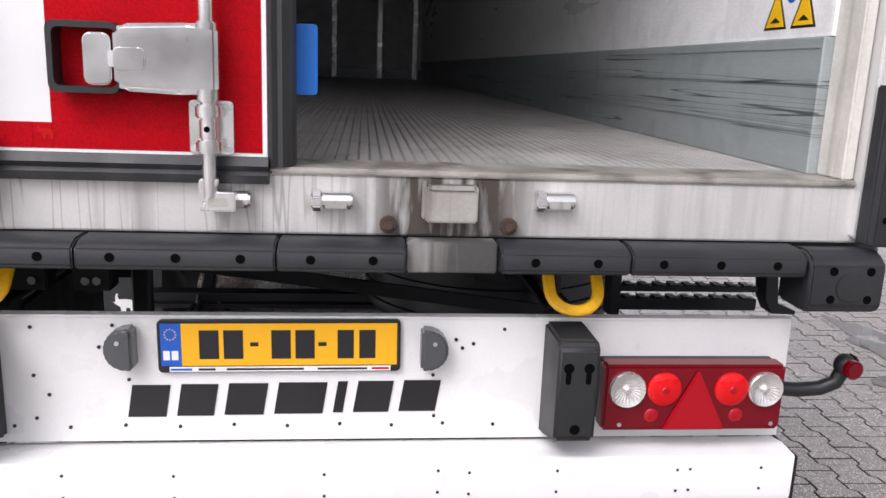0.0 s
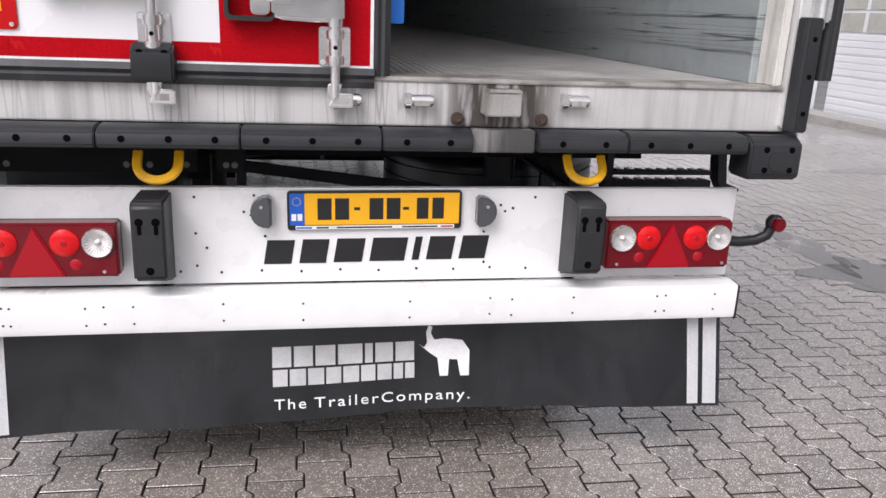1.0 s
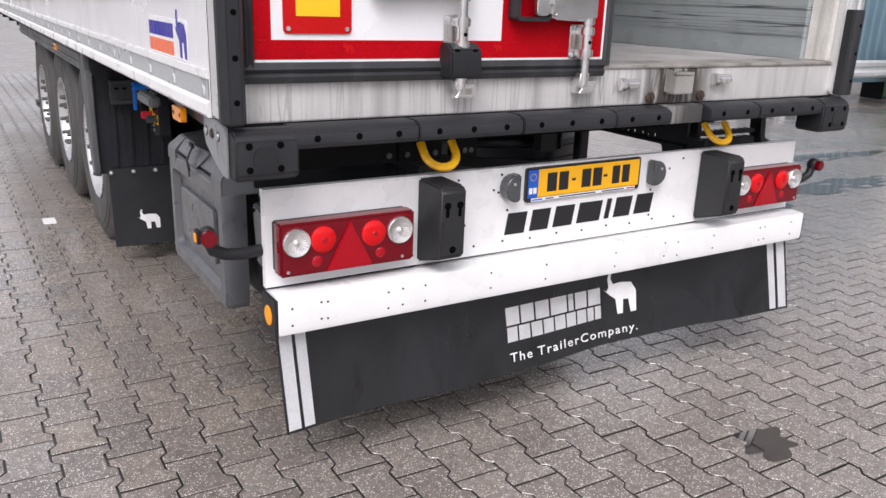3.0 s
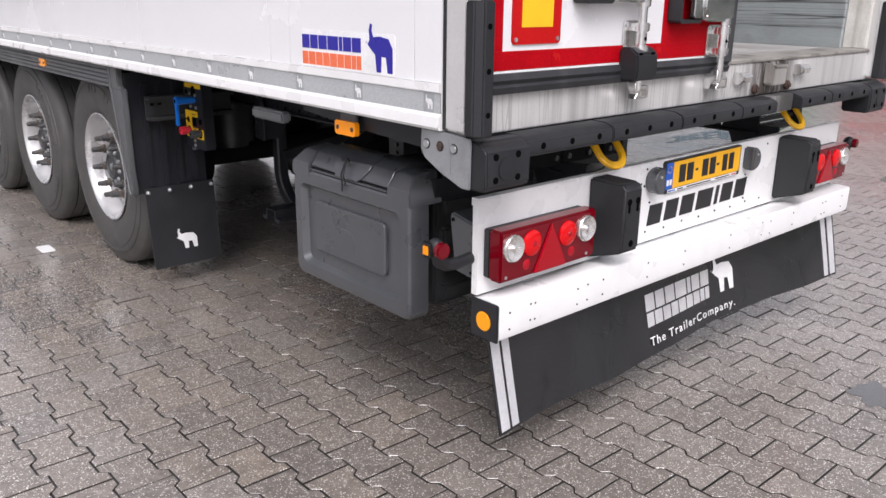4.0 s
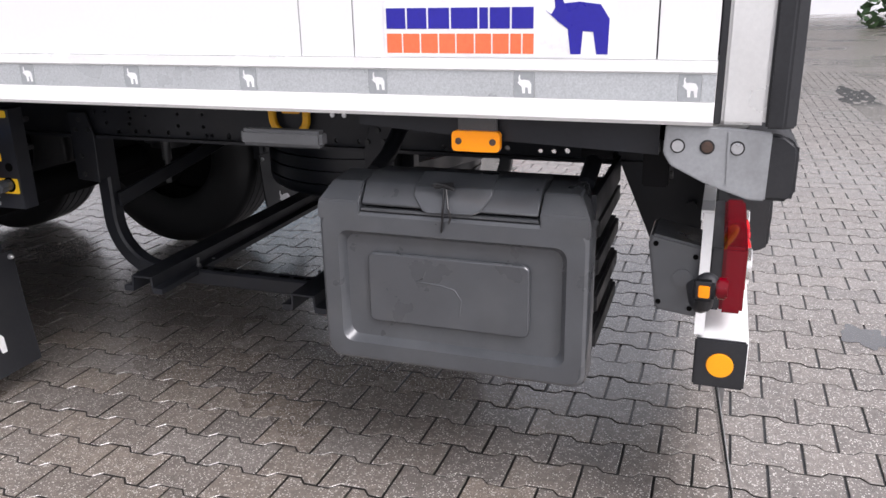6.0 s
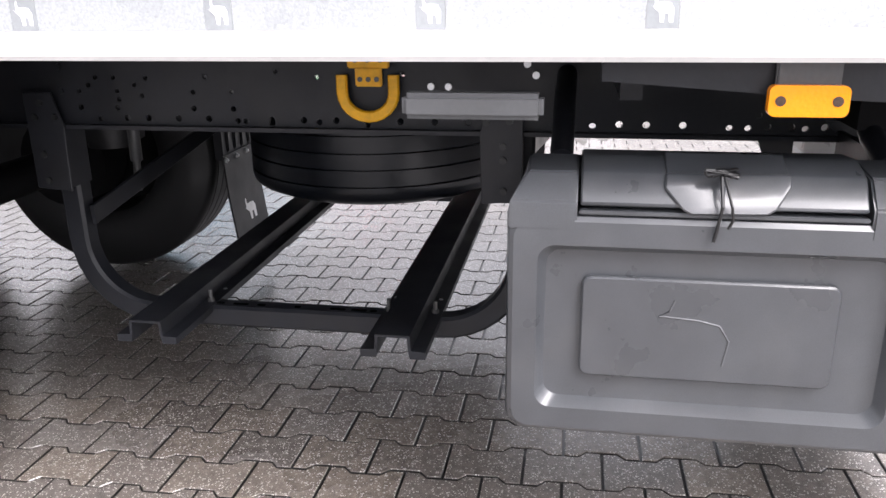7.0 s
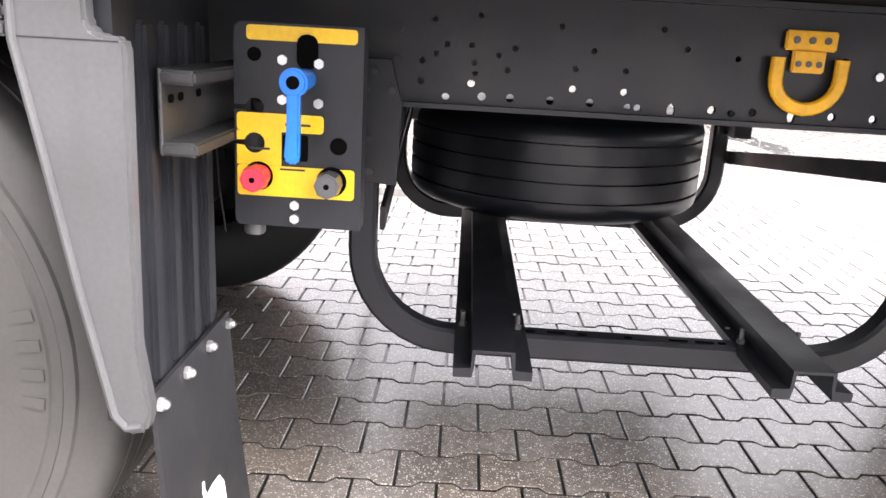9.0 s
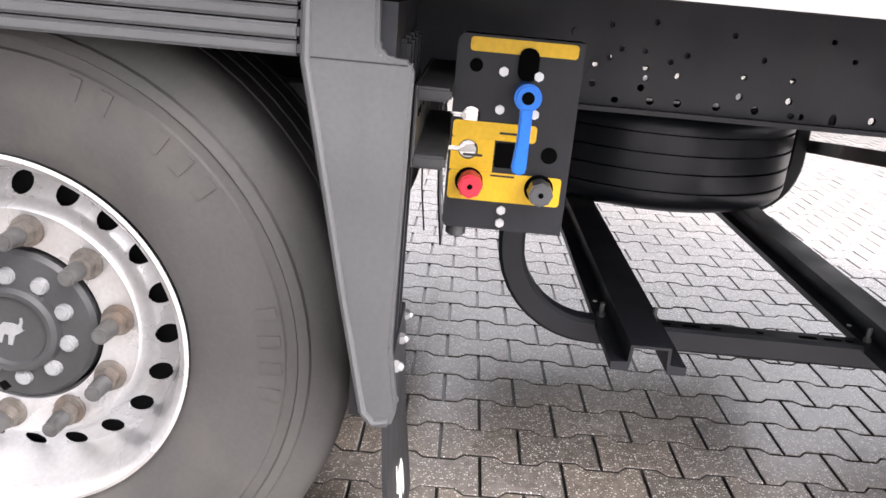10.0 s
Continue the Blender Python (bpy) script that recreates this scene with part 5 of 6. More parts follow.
# marker lamps on the side
for y, z, x in ((0.508, 1.077, -1.287), (3.655, 1.075, -1.293)):
    bm = bmesh.new()
    prism(bm, rounded(y - 0.055, y + 0.055, z - 0.0225, z + 0.0225, 0.010, 4), 'x', x, x + 0.018)
    lamp = part("side_marker", bm, AMBER, T, "amber side marker lamp")
    bm = bmesh.new()
    box(bm, x + 0.014, x + 0.024, y - 0.045, y + 0.045, z - 0.01, 1.135, 0.003)
    part("lamp_bracket", bm, GUARD, lamp)
    for dy in (-0.039, 0.039):
        bm = bmesh.new()
        cyl(bm, (x + 0.001, y + dy, z), (x - 0.0015, y + dy, z), 0.0075, n=12)
        part("lamp_screw", bm, RUST, lamp)

# ---- rear bumper panel ----
bm = bmesh.new()
box(bm, -1.1765, 1.1765, -0.002, 0.004, 0.634, 0.9217)
box(bm, -1.183, 1.183, -0.002, 0.026, 0.922, 0.928, 0.001, 1)
box(bm, -1.183, 1.183, 0.022, 0.0258, 0.905, 0.9217)
box(bm, -1.183, -1.1767, -0.002, 0.020, 0.634, 0.9217)
box(bm, 1.1767, 1.183, -0.002, 0.020, 0.634, 0.9217)
panel = part("lamp_panel", bm, WHITE, T, "white painted steel lamp panel with a row of rivet holes")
spots = [(-1.05 + 0.118 * k, 0.668 + (0.0 if k % 2 else 0.004)) for k in range(19)]
spots += [(-0.53, 0.90), (-0.53, 0.79), (-0.53, 0.69), (-0.39, 0.855), (-0.37, 0.845), (-0.33, 0.78), (-0.50, 0.745), (0.39, 0.875), (0.405, 0.855), (0.43, 0.865), (0.34, 0.79), (0.345, 0.69), (0.5, 0.9), (-0.36, 0.905)]
for x, z in spots:
    bm = bmesh.new()
    cyl(bm, (x, -0.0015, z), (x, -0.0045, z), 0.0042, n=8)
    part("rivet", bm, BLACK, panel)
# brand word as plain black blocks
x = -0.336
for w in (0.094, 0.092, 0.098, 0.120, 0.034, 0.092, 0.096):
    bm = bmesh.new()
    z0, z1 = 0.692 + 0.05 * (x + 0.336) * 0.35, 0.767 + 0.05 * (x + 0.336) * 0.35
    lean = 0.012
    prism(bm, [(x, z0), (x + w - lean, z0), (x + w, z1), (x + lean, z1)], 'y', -0.0042, -0.0022)
    part("brand_block", bm, BLACK, panel)
    x += w + 0.0115

# number plate in its holder
tilt = Matrix.Translation((0, 0, 0.864)) @ Matrix.Rotation(radians(-0.45), 4, 'Y')


def tilted(bm):
    bmesh.ops.transform(bm, matrix=tilt, verts=bm.verts[:])
    return bm


bm = bmesh.new()
prism(bm, rounded(-0.264, 0.264, -0.062, 0.058, 0.010, 3), 'y', -0.014, -0.003)
holder = part("number_plate", tilted(bm), BLACK, T, "yellow number plate with blue band in a black holder")
bm = bmesh.new()
box(bm, -0.213, 0.256, -0.0162, -0.0142, -0.046, 0.051, 0.0006, 1)
part("plate_field", tilted(bm), PLATE, holder)
bm = bmesh.new()
box(bm, -0.257, -0.2135, -0.0162, -0.0142, -0.046, 0.051, 0.0006, 1)
part("plate_band", tilted(bm), EU_BLUE, holder)
bm = bmesh.new()
for k in range(12):
    a = radians(30 * k)
    cyl(bm, (-0.236 + 0.012 * math.cos(a), -0.0162, 0.026 + 0.012 * math.sin(a)), (-0.236 + 0.012 * math.cos(a), -0.0167, 0.026 + 0.012 * math.sin(a)), 0.0017, n=6)
part("plate_stars", tilted(bm), YELLOW_PLATE, holder)
for x0 in (-0.252, -0.234):
    bm = bmesh.new()
    box(bm, x0, x0 + 0.014, -0.0167, -0.0163, -0.032, -0.011)
    part("band_bar", tilted(bm), WHITE_PRINT, holder)
for x, w in ((-0.175, 0.042), (-0.123, 0.042), (-0.066, 0.018), (-0.020, 0.042), (0.032, 0.042), (0.082, 0.018), (0.124, 0.036), (0.172, 0.036)):
    bm = bmesh.new()
    if w < 0.03:
        box(bm, x, x + w, -0.0168, -0.0163, -0.001, 0.008)
    else:
        box(bm, x, x + w, -0.0168, -0.0163, -0.030, 0.036)
    part("plate_bar", tilted(bm), BLACK, holder)
bm = bmesh.new()
box(bm, -0.240, 0.242, -0.0155, -0.0142, -0.0600, -0.0485)
strip = part("holder_strip", tilted(bm), WHITE_PRINT, holder, "white dealer strip")
for x0, x1, m in ((-0.238, -0.192, EU_BLUE), (-0.178, -0.142, BLACK), (-0.118, 0.050, BLACK), (0.080, 0.190, BLACK), (0.200, 0.238, RED_PLATE)):
    bm = bmesh.new()
    box(bm, x0, x1, -0.0161, -0.0156, -0.0568, -0.0520)
    part("strip_bar", tilted(bm), m, holder)
# plate lamps
for s in (-1, 1):
    bm = bmesh.new()
    pts = [(s * 0.308, 0.816)] + [(s * (0.308 + 0.062 * math.sin(radians(a)) ** 0.7), 0.862 - 0.048 * math.cos(radians(a))) for a in range(10, 171, 16)] + [(s * 0.308, 0.910)]
    prism(bm, pts, 'y', -0.050, -0.002, 0.010, 3)
    lamp = part("plate_lamp", bm, PLASTIC, T, "dark grey plate lamp")
    bm = bmesh.new()
    cyl(bm, (s * 0.338, -0.049, 0.88), (s * 0.338, -0.053, 0.88), 0.005, n=10)
    part("lamp_screw", bm, ZINC, lamp)

# tail lamps and buffer blocks
def tail_lamp(s):
    def X(u):
        return s * (0.715 + u) if s > 0 else -(0.728 + u * 1.02)
    bm = bmesh.new()
    box(bm, *sorted((X(0.008), X(0.424))), -0.030, -0.003, 0.688, 0.838, 0.004, 2)
    lamp = part("tail_lamp", bm, RUBBER, T, "red tail lamp unit with clear and red round lenses and a triangle")
    bm = bmesh.new()
    box(bm, *sorted((X(0.004), X(0.428))), -0.079, -0.028, 0.684, 0.842, 0.007, 2)
    part("lamp_body", bm, LENS_RED, lamp, "dark red lens body")
    for u, m, r in ((0.056, LENS_CLEAR, 0.042), (0.142, LENS_BRIGHT, 0.040), (0.300, LENS_BRIGHT, 0.040), (0.380, LENS_CLEAR, 0.041)):
        bm = bmesh.new()
        if m is LENS_CLEAR:
            # ribbed reflector bowl with its bulb
            prof = [(r, 0.0), (r, 0.009), (r * 0.95, 0.012), (r * 0.88, 0.011), (r * 0.55, 0.005), (r * 0.24, 0.003), (r * 0.20, 0.009), (r * 0.10, 0.012), (0.0, 0.0125)]
        else:
            prof = [(r, 0.0), (r * 0.97, 0.006), (r * 0.80, 0.010), (r * 0.50, 0.0125), (r * 0.25, 0.0135), (0.0, 0.014)]
        tmp = bmesh.new()
        lathe(tmp, prof, 48)
        if m is LENS_CLEAR:
            for v in tmp.verts:
                q = math.hypot(v.co.y, v.co.z) / r
                if 0.4 < q < 0.92:
                    v.co.x += 0.0007 * (1 if round(math.atan2(v.co.z, v.co.y) / (math.pi / 24)) % 2 else -1)
        bmesh.ops.transform(tmp, matrix=Matrix.Translation((X(u), -0.078, 0.786)) @ Matrix.Rotation(-math.pi / 2, 4, 'Z'), verts=tmp.verts[:])
        join(bm, tmp)
        lens = part("round_lens", bm, m, lamp, angle=20)
        bm = bmesh.new()
        if m is LENS_BRIGHT:
            cyl(bm, (X(u), -0.0905, 0.786), (X(u), -0.0932, 0.786), r * 0.26, r * 0.18, n=24, bev=0.001)
            part("lens_core", bm, LENS_TRI, lens)
    bm = bmesh.new()
    prism(bm, [(X(0.144), 0.688), (X(0.292), 0.688), (X(0.218), 0.834)], 'y', -0.0865, -0.077, 0.004)
    part("reflector_triangle", bm, LENS_TRI, lamp, "red triangular reflector")
    for u in (0.118, 0.318):
        bm = bmesh.new()
        ball(bm, (X(u), -0.078, 0.722), 0.017, 1, 0.3, 1)
        part("small_reflector", bm, LENS_TRI, lamp)
    for u in (0.045, 0.405):
        bm = bmesh.new()
        cyl(bm, (X(u), -0.077, 0.700), (X(u), -0.081, 0.700), 0.005, n=10)
        part("lens_screw", bm, ZINC, lamp)


for s in (-1, 1):
    tail_lamp(s)
    bm = bmesh.new()
    prism(bm, [(-0.003, 0.922), (-0.132, 0.920), (-0.150, 0.905), (-0.150, 0.700), (-0.140, 0.690), (-0.003, 0.648)], 'x', *sorted((s * 0.592, s * 0.682)), 0.008, 3)
    blk = part("buffer_block", bm, BLOCK, T, "black rubber buffer block")
    cx = s * 0.637
    for dx, z in ((-0.022, 0.862), (0.022, 0.862), (0.0, 0.722)):
        bm = bmesh.new()
        cyl(bm, (cx + dx, -0.149, z), (cx + dx, -0.1512, z), 0.0115, n=14)
        part("block_hole", bm, HOLE_SHADE, blk)
    bm = bmesh.new()
    cyl(bm, (cx, -0.148, 0.79), (cx, -0.1515, 0.79), 0.037, n=28, bev=0.001)
    part("block_disc", bm, BLOCK, blk)
    for dx in (-0.022, 0.022):
        bm = bmesh.new()
        prism(bm, rounded(cx + dx - 0.006, cx + dx + 0.006, 0.826, 0.853, 0.005, 3), 'y', -0.1508, -0.149)
        part("block_slot", bm, HOLE_SHADE, blk)
    # marker lamp on a rubber arm
    bm = bmesh.new()
    e = 1.343 if s < 0 else 1.333
    pts = [(s * 1.15, 0.03, 0.745), (s * (e - 0.10), 0.02, 0.742), (s * (e - 0.05), 0.01, 0.750), (s * (e - 0.015), 0.004, 0.768), (s * (e - 0.002), 0.002, 0.80), (s * e, 0.0, 0.822)]
    sweep(bm, pts, circle(0.018, 12))
    ball(bm, (s * e, 0.0, 0.812), 0.027, 0.9, 1, 1.1)
    arm = part("marker_arm", bm, RUBBER, T, "black rubber arm with marker lamp")
    bm = bmesh.new()
    cyl(bm, (s * (e + 0.002), -0.018, 0.812), (s * (e + 0.004), -0.040, 0.812), 0.023, n=24, bev=0.004)
    part("red_marker", bm, LENS_RED, arm)
    bm = bmesh.new()
    box(bm, *sorted((s * (e + 0.018), s * (e + 0.030))), -0.014, 0.028, 0.788, 0.836, 0.006)
    part("marker_housing", bm, RUBBER, arm)
    bm = bmesh.new()
    box(bm, *sorted((s * (e + 0.029), s * (e + 0.034))), -0.005, 0.017, 0.798, 0.824, 0.002)
    part("amber_marker", bm, AMBER, arm)
    bm = bmesh.new()
    prism(bm, [(0.012, 0.838), (0.128, 0.862), (0.136, 0.845), (0.112, 0.680), (0.020, 0.668), (0.012, 0.676)], 'x', *sorted((s * 1.03, s * 1.170)), 0.006)
    ab = part("arm_bracket", bm, PLASTIC, T, "dusty dark box bracket of the marker arm")
    bm = bmesh.new()
    cyl(bm, (s * 1.170, 0.055, 0.762), (s * 1.1735, 0.055, 0.762), 0.022, n=18)
    part("bracket_disc", bm, PLASTIC, ab)
    for y, z in ((0.03, 0.815), (0.118, 0.84), (0.035, 0.69), (0.105, 0.70)):
        bm = bmesh.new()
        cyl(bm, (s * 1.1695, y, z), (s * 1.173, y, z), 0.006, n=10)
        part("bracket_screw", bm, HOLE_SHADE, ab)

# bumper beam with rubber ends
bm = bmesh.new()
prism(bm, [(-0.100, 0.530), (-0.097, 0.516), (0.012, 0.514), (0.012, 0.624), (-0.040, 0.634), (-0.096, 0.630), (-0.100, 0.624)], 'x', -1.180, 1.180, 0.002, 1)
beam = part("bumper_beam", bm, WHITE, T, "white painted steel underrun bumper")
for x in (-1.14, -1.05, -1.03, -0.83, -0.78, -0.70, -0.45, -0.22, 0.1, 0.35, 0.42, 0.62, 0.9, 0.93, 1.1):
    for z in (0.548, 0.600):
        bm = bmesh.new()
        dz = 0.003 * math.sin(x * 40)
        cyl(bm, (x, -0.0995, z + dz), (x, -0.1015, z + dz), 0.0035, n=8)
        part("beam_rivet", bm, BLACK, beam)
for s in (-1, 1):
    bm = bmesh.new()
    box(bm, *sorted((s * 1.180, s * 1.190)), -0.098, 0.016, 0.508, 0.628, 0.004)
    cap = part("beam_cap", bm, RUBBER, T, "black end cap with amber reflector")
    bm = bmesh.new()
    cyl(bm, (s * 1.189, -0.042, 0.566), (s * 1.1935, -0.042, 0.566), 0.030, n=28, bev=0.002)
    part("amber_reflector", bm, AMBER_FLAT, cap)

# spray flap below the bumper
bm = bmesh.new()
NX, NZ = 60, 10
grid = []
for i in range(NX + 1):
    x = -1.172 + 2.336 * i / NX
    row = []
    for j in range(NZ + 1):
        t = j / NZ
        sag = 0.012 * math.sin(x * 5.1 + 0.6) * t + 0.004 * math.sin(x * 13.0) * t * t - 0.008 * math.exp(-((x + 0.55) / 0.12) ** 2) * t * t
        bot = 0.191 + 0.012 * (x + 1.17) / 2.3 + 0.006 * math.sin(x * 4.0)
        end = min(1.0, abs(x) / 1.17) ** 2.5
        row.append(Vector((x + 0.006 * t, 0.020 - 0.058 * end - 0.073 * t + sag * 0.8, 0.520 + (bot - 0.520) * t)))
    grid.append(row)
fv = [[bm.verts.new(p) for p in row] for row in grid]
bk = [[bm.verts.new(p + Vector((0, 0.006, 0))) for p in row] for row in grid]
for i in range(NX):
    for j in range(NZ):
        bm.faces.new((fv[i][j], fv[i + 1][j], fv[i + 1][j + 1], fv[i][j + 1]))
        bm.faces.new((bk[i][j], bk[i][j + 1], bk[i + 1][j + 1], bk[i + 1][j]))
for i in range(NX):
    bm.faces.new((fv[i][NZ], fv[i + 1][NZ], bk[i + 1][NZ], bk[i][NZ]))
for j in range(NZ):
    bm.faces.new((fv[0][j], fv[0][j + 1], bk[0][j + 1], bk[0][j]))
    bm.faces.new((fv[NX][j], bk[NX][j], bk[NX][j + 1], fv[NX][j + 1]))
FLAP = surface("flap_rubber", (0.0125, 0.0132, 0.015), 0.24, coat=0.25, vary=0.16, rough_vary=0.10, scale=4, bump=0.02, dirt=(0.005, 0.005, 0.006), dirt_amount=1.0, streak=True, stretch=(1, 1, 0.6))
flap = part("spray_flap", bm, FLAP, T, "wide black rubber spray flap with white end stripes and white print")


def on_flap(x, t, off):
    i = min(NX - 1, max(0, int((x + 1.172) / 2.336 * NX)))
    f = min(1, max(0, (x + 1.172) / 2.336 * NX - i))
    j = min(NZ - 1, int(t * NZ))
    g = t * NZ - j
    a = grid[i][j] * (1 - g) + grid[i][j + 1] * g
    b = grid[i + 1][j] * (1 - g) + grid[i + 1][j + 1] * g
    p = a * (1 - f) + b * f
    return Vector((x + 0.006 * t, p.y - off, p.z))


def flap_patch(x0, x1, z0, z1, name, mat, slant=0.0):
    bm = bmesh.new()
    nx = max(2, int((x1 - x0) / 0.04))
    rows = []
    for k in range(7):
        z = z0 + (z1 - z0) * k / 6
        t = (0.520 - z) / 0.320
        rows.append([bm.verts.new(on_flap(x0 + (x1 - x0) * i / nx + slant * (z - z0), min(0.985, max(0.02, t)), 0.003)) for i in range(nx + 1)])
    for a, b in zip(rows, rows[1:]):
        for i in range(nx):
            bm.faces.new((a[i], a[i + 1], b[i + 1], b[i]))
    bmesh.ops.solidify(bm, geom=bm.faces[:], thickness=0.0012)
    bmesh.ops.recalc_face_normals(bm, faces=bm.faces[:])
    part(name, bm, mat, flap)


for s, xs in ((-1, ((-1.165, -1.124), (-1.113, -1.078))), (1, ((1.050, 1.088), (1.104, 1.150)))):
    for a, b in xs:
        flap_patch(a, b, 0.21, 0.508, "white_stripe", STRIPE)
# brand print as plain blocks, two lines and a shape
for x, ws, z0, z1 in ((-0.320, (0.062, 0.062, 0.066, 0.082, 0.026, 0.060, 0.064), 0.363, 0.424), (-0.320, (0.060, 0.066, 0.066, 0.062, 0.066, 0.060, 0.060, 0.040, 0.040), 0.306, 0.356)):
    for w in ws:
        tot = sum(ws) + 0.009 * (len(ws) - 1)
        k = 0.448 / tot
        flap_patch(x, x + w * k, z0, z1, "brand_block", WHITE_PRINT, 0.02)
        x += (w + 0.009) * k
bm = bmesh.new()
prism(bm, emblem(0.148, 0.316, 0.310, 0.474), 'y', 0, 0.0012)
for v in bm.verts:
    p = on_flap(v.co.x, (0.520 - v.co.z) / 0.320, 0.003 + v.co.y)
    v.co.y = p.y
part("brand_shape", bm, WHITE_PRINT, flap)
for text, start, width in (("The", -0.312, 0.098), ("TrailerCompany.", -0.188, 0.502)):
    words = lettering("flap_word", text, 0.050, WHITE_PRINT, flap, Matrix.Identity(4), 1.22, 0.0008)
    xs = [v.co.x for v in words.data.vertices]
    lo, hi = min(xs), max(xs)
    for v in words.data.vertices:
        x = start + (v.co.x - lo) / (hi - lo) * width
        z = 0.229 + 0.008 * (x + 0.31) + v.co.y * 0.92
        p = on_flap(x, (0.520 - z) / 0.320, 0.003 + v.co.z)
        v.co = (x, p.y, z)

# ---- toolbox ----
bm = bmesh.new()
out = rounded(0.256, 0.944, 0.470, 0.880, 0.030, 5)
levels = [(-1.15, 0.0), (-1.205, 0.0), (-1.219, 0.004), (-1.225, 0.012), (-1.226, 0.053), (-1.203, 0.067), (-1.202, 0.075)]


def inset(d):
    return rounded(0.256 + d, 0.944 - d, 0.470 + d, 0.880 - d, max(0.022, 0.034 - d * 0.1), 5)


rings = [[bm.verts.new((x, p[0], p[1])) for p in inset(d)] for x, d in levels]
n = len(out)
for a, b in zip(rings, rings[1:]):
    for i in range(n):
        bm.faces.new((a[i], a[(i + 1) % n], b[(i + 1) % n], b[i]))
bm.faces.new(rings[-1])
bm.faces.new(rings[0][::-1])
bmesh.ops.recalc_face_normals(bm, faces=bm.faces[:])
tbox = part("toolbox", bm, PLASTIC, T, "dark grey moulded plastic toolbox", angle=18)
bm = bmesh.new()
prism(bm, rounded(0.399, 0.815, 0.586, 0.770, 0.016, 4), 'x', -1.217, -1.201, 0.005, 1)
face = part("raised_panel", bm, PLASTIC, tbox)
bm = bmesh.new()
sweep(bm, [(-1.2165, 0.66, 0.735), (-1.2165, 0.668, 0.715), (-1.2165, 0.685, 0.705), (-1.2165, 0.62, 0.700), (-1.2165, 0.585, 0.692), (-1.2165, 0.568, 0.665), (-1.2165, 0.575, 0.62)], circle(0.0022, 6))
part("emblem_line", bm, PLASTIC, tbox)
bm = bmesh.new()
box(bm, -1.10, -0.66, 0.285, 0.900, 0.490, 0.868, 0.01)
part("box_body", bm, BODY, tbox, "ribbed black body of the toolbox")
for k in range(4):
    z = 0.51 + k * 0.098
    bm = bmesh.new()
    prism(bm, [(-1.08, z), (-1.08, z + 0.055), (-0.68, z + 0.055), (-0.68, z)], 'y', 0.258, 0.928, 0.008)
    part("box_rib", bm, BODY, tbox)
for a, b, lean in ((0.257, 0.374, 0.030), (0.828, 0.943, -0.030)):
    bm = bmesh.new()
    rows = [(-1.09, 0.852, 0), (-1.2262, 0.852, 0), (-1.2264, 0.882, 0), (-1.225, 0.902, 0.10), (-1.184, 0.944, 1), (-1.09, 0.955, 1)]
    lo = [bm.verts.new((x, a + (lean * f if lean > 0 else 0), z)) for x, z, f in rows]
    hi = [bm.verts.new((x, b + (lean * f if lean < 0 else 0), z)) for x, z, f in rows]
    bm.faces.new(lo)
    bm.faces.new(hi[::-1])
    for i in range(6):
        bm.faces.new((lo[i], lo[(i + 1) % 6], hi[(i + 1) % 6], hi[i]))
    bmesh.ops.recalc_face_normals(bm, faces=bm.faces[:])
    bmesh.ops.bevel(bm, geom=bm.edges[:], offset=0.0035, segments=2, affect='EDGES', clamp_overlap=True)
    part("box_shoulder", bm, PLASTIC, tbox)
bm = bmesh.new()
prism(bm, [(-1.05, 0.893), (-1.216, 0.893), (-1.220, 0.899), (-1.186, 0.945), (-1.130, 0.962), (-1.05, 0.956)], 'y', 0.379, 0.823, 0.003, 1)
part("box_lid", bm, PLASTIC, tbox)
bm = bmesh.new()
box(bm, -1.2235, -1.19, 0.377, 0.825, 0.8805, 0.8875, 0.002)
part("lid_edge", bm, PLASTIC, tbox)
bm = bmesh.new()
prism(bm, [(0.688, 0.946), (0.690, 0.925), (0.662, 0.894), (0.648, 0.887), (0.532, 0.890), (0.518, 0.898), (0.494, 0.930), (0.494, 0.948)], 'x', -1.231, -1.2195, 0.003, 1)
for v in bm.verts:
    v.co.x += max(0.0, v.co.z - 0.893) * 0.68
prism(bm, [(-1.195, 0.942), (-1.183, 0.942), (-1.128, 0.962), (-1.132, 0.969)], 'y', 0.496, 0.687, 0.002, 1)
part("box_latch", bm, PLASTIC, tbox, "lid flap with a black cord knot")
bm = bmesh.new()
for k in range(5):
    sweep(bm, [(-1.222, 0.605 + random.uniform(-0.028, 0.028), 0.955 + random.uniform(-0.008, 0.01)) for _ in range(5)], circle(0.0035, 6))
sweep(bm, [(-1.22, 0.605, 0.950), (-1.242, 0.603, 0.905), (-1.236, 0.607, 0.87), (-1.234, 0.611, 0.845)], circle(0.003, 6))
sweep(bm, [(-1.22, 0.601, 0.950), (-1.243, 0.589, 0.905), (-1.238, 0.585, 0.882), (-1.236, 0.591, 0.868)], circle(0.0025, 6))
part("cord", bm, BLACK, tbox)
for y in (0.30, 0.86):
    bm = bmesh.new()
    sweep(bm, [(-1.05, y, 0.935), (-0.95, y, 0.965), (-0.86, y, 1.02), (-0.68, y, 1.05)], circle(0.022, 12))
    part("box_arm", bm, FRAME, tbox)
bm = bmesh.new()
box(bm, -1.12, -0.66, 0.262, 0.275, 0.86, 0.93)
part("box_bracket", bm, FRAME, tbox)

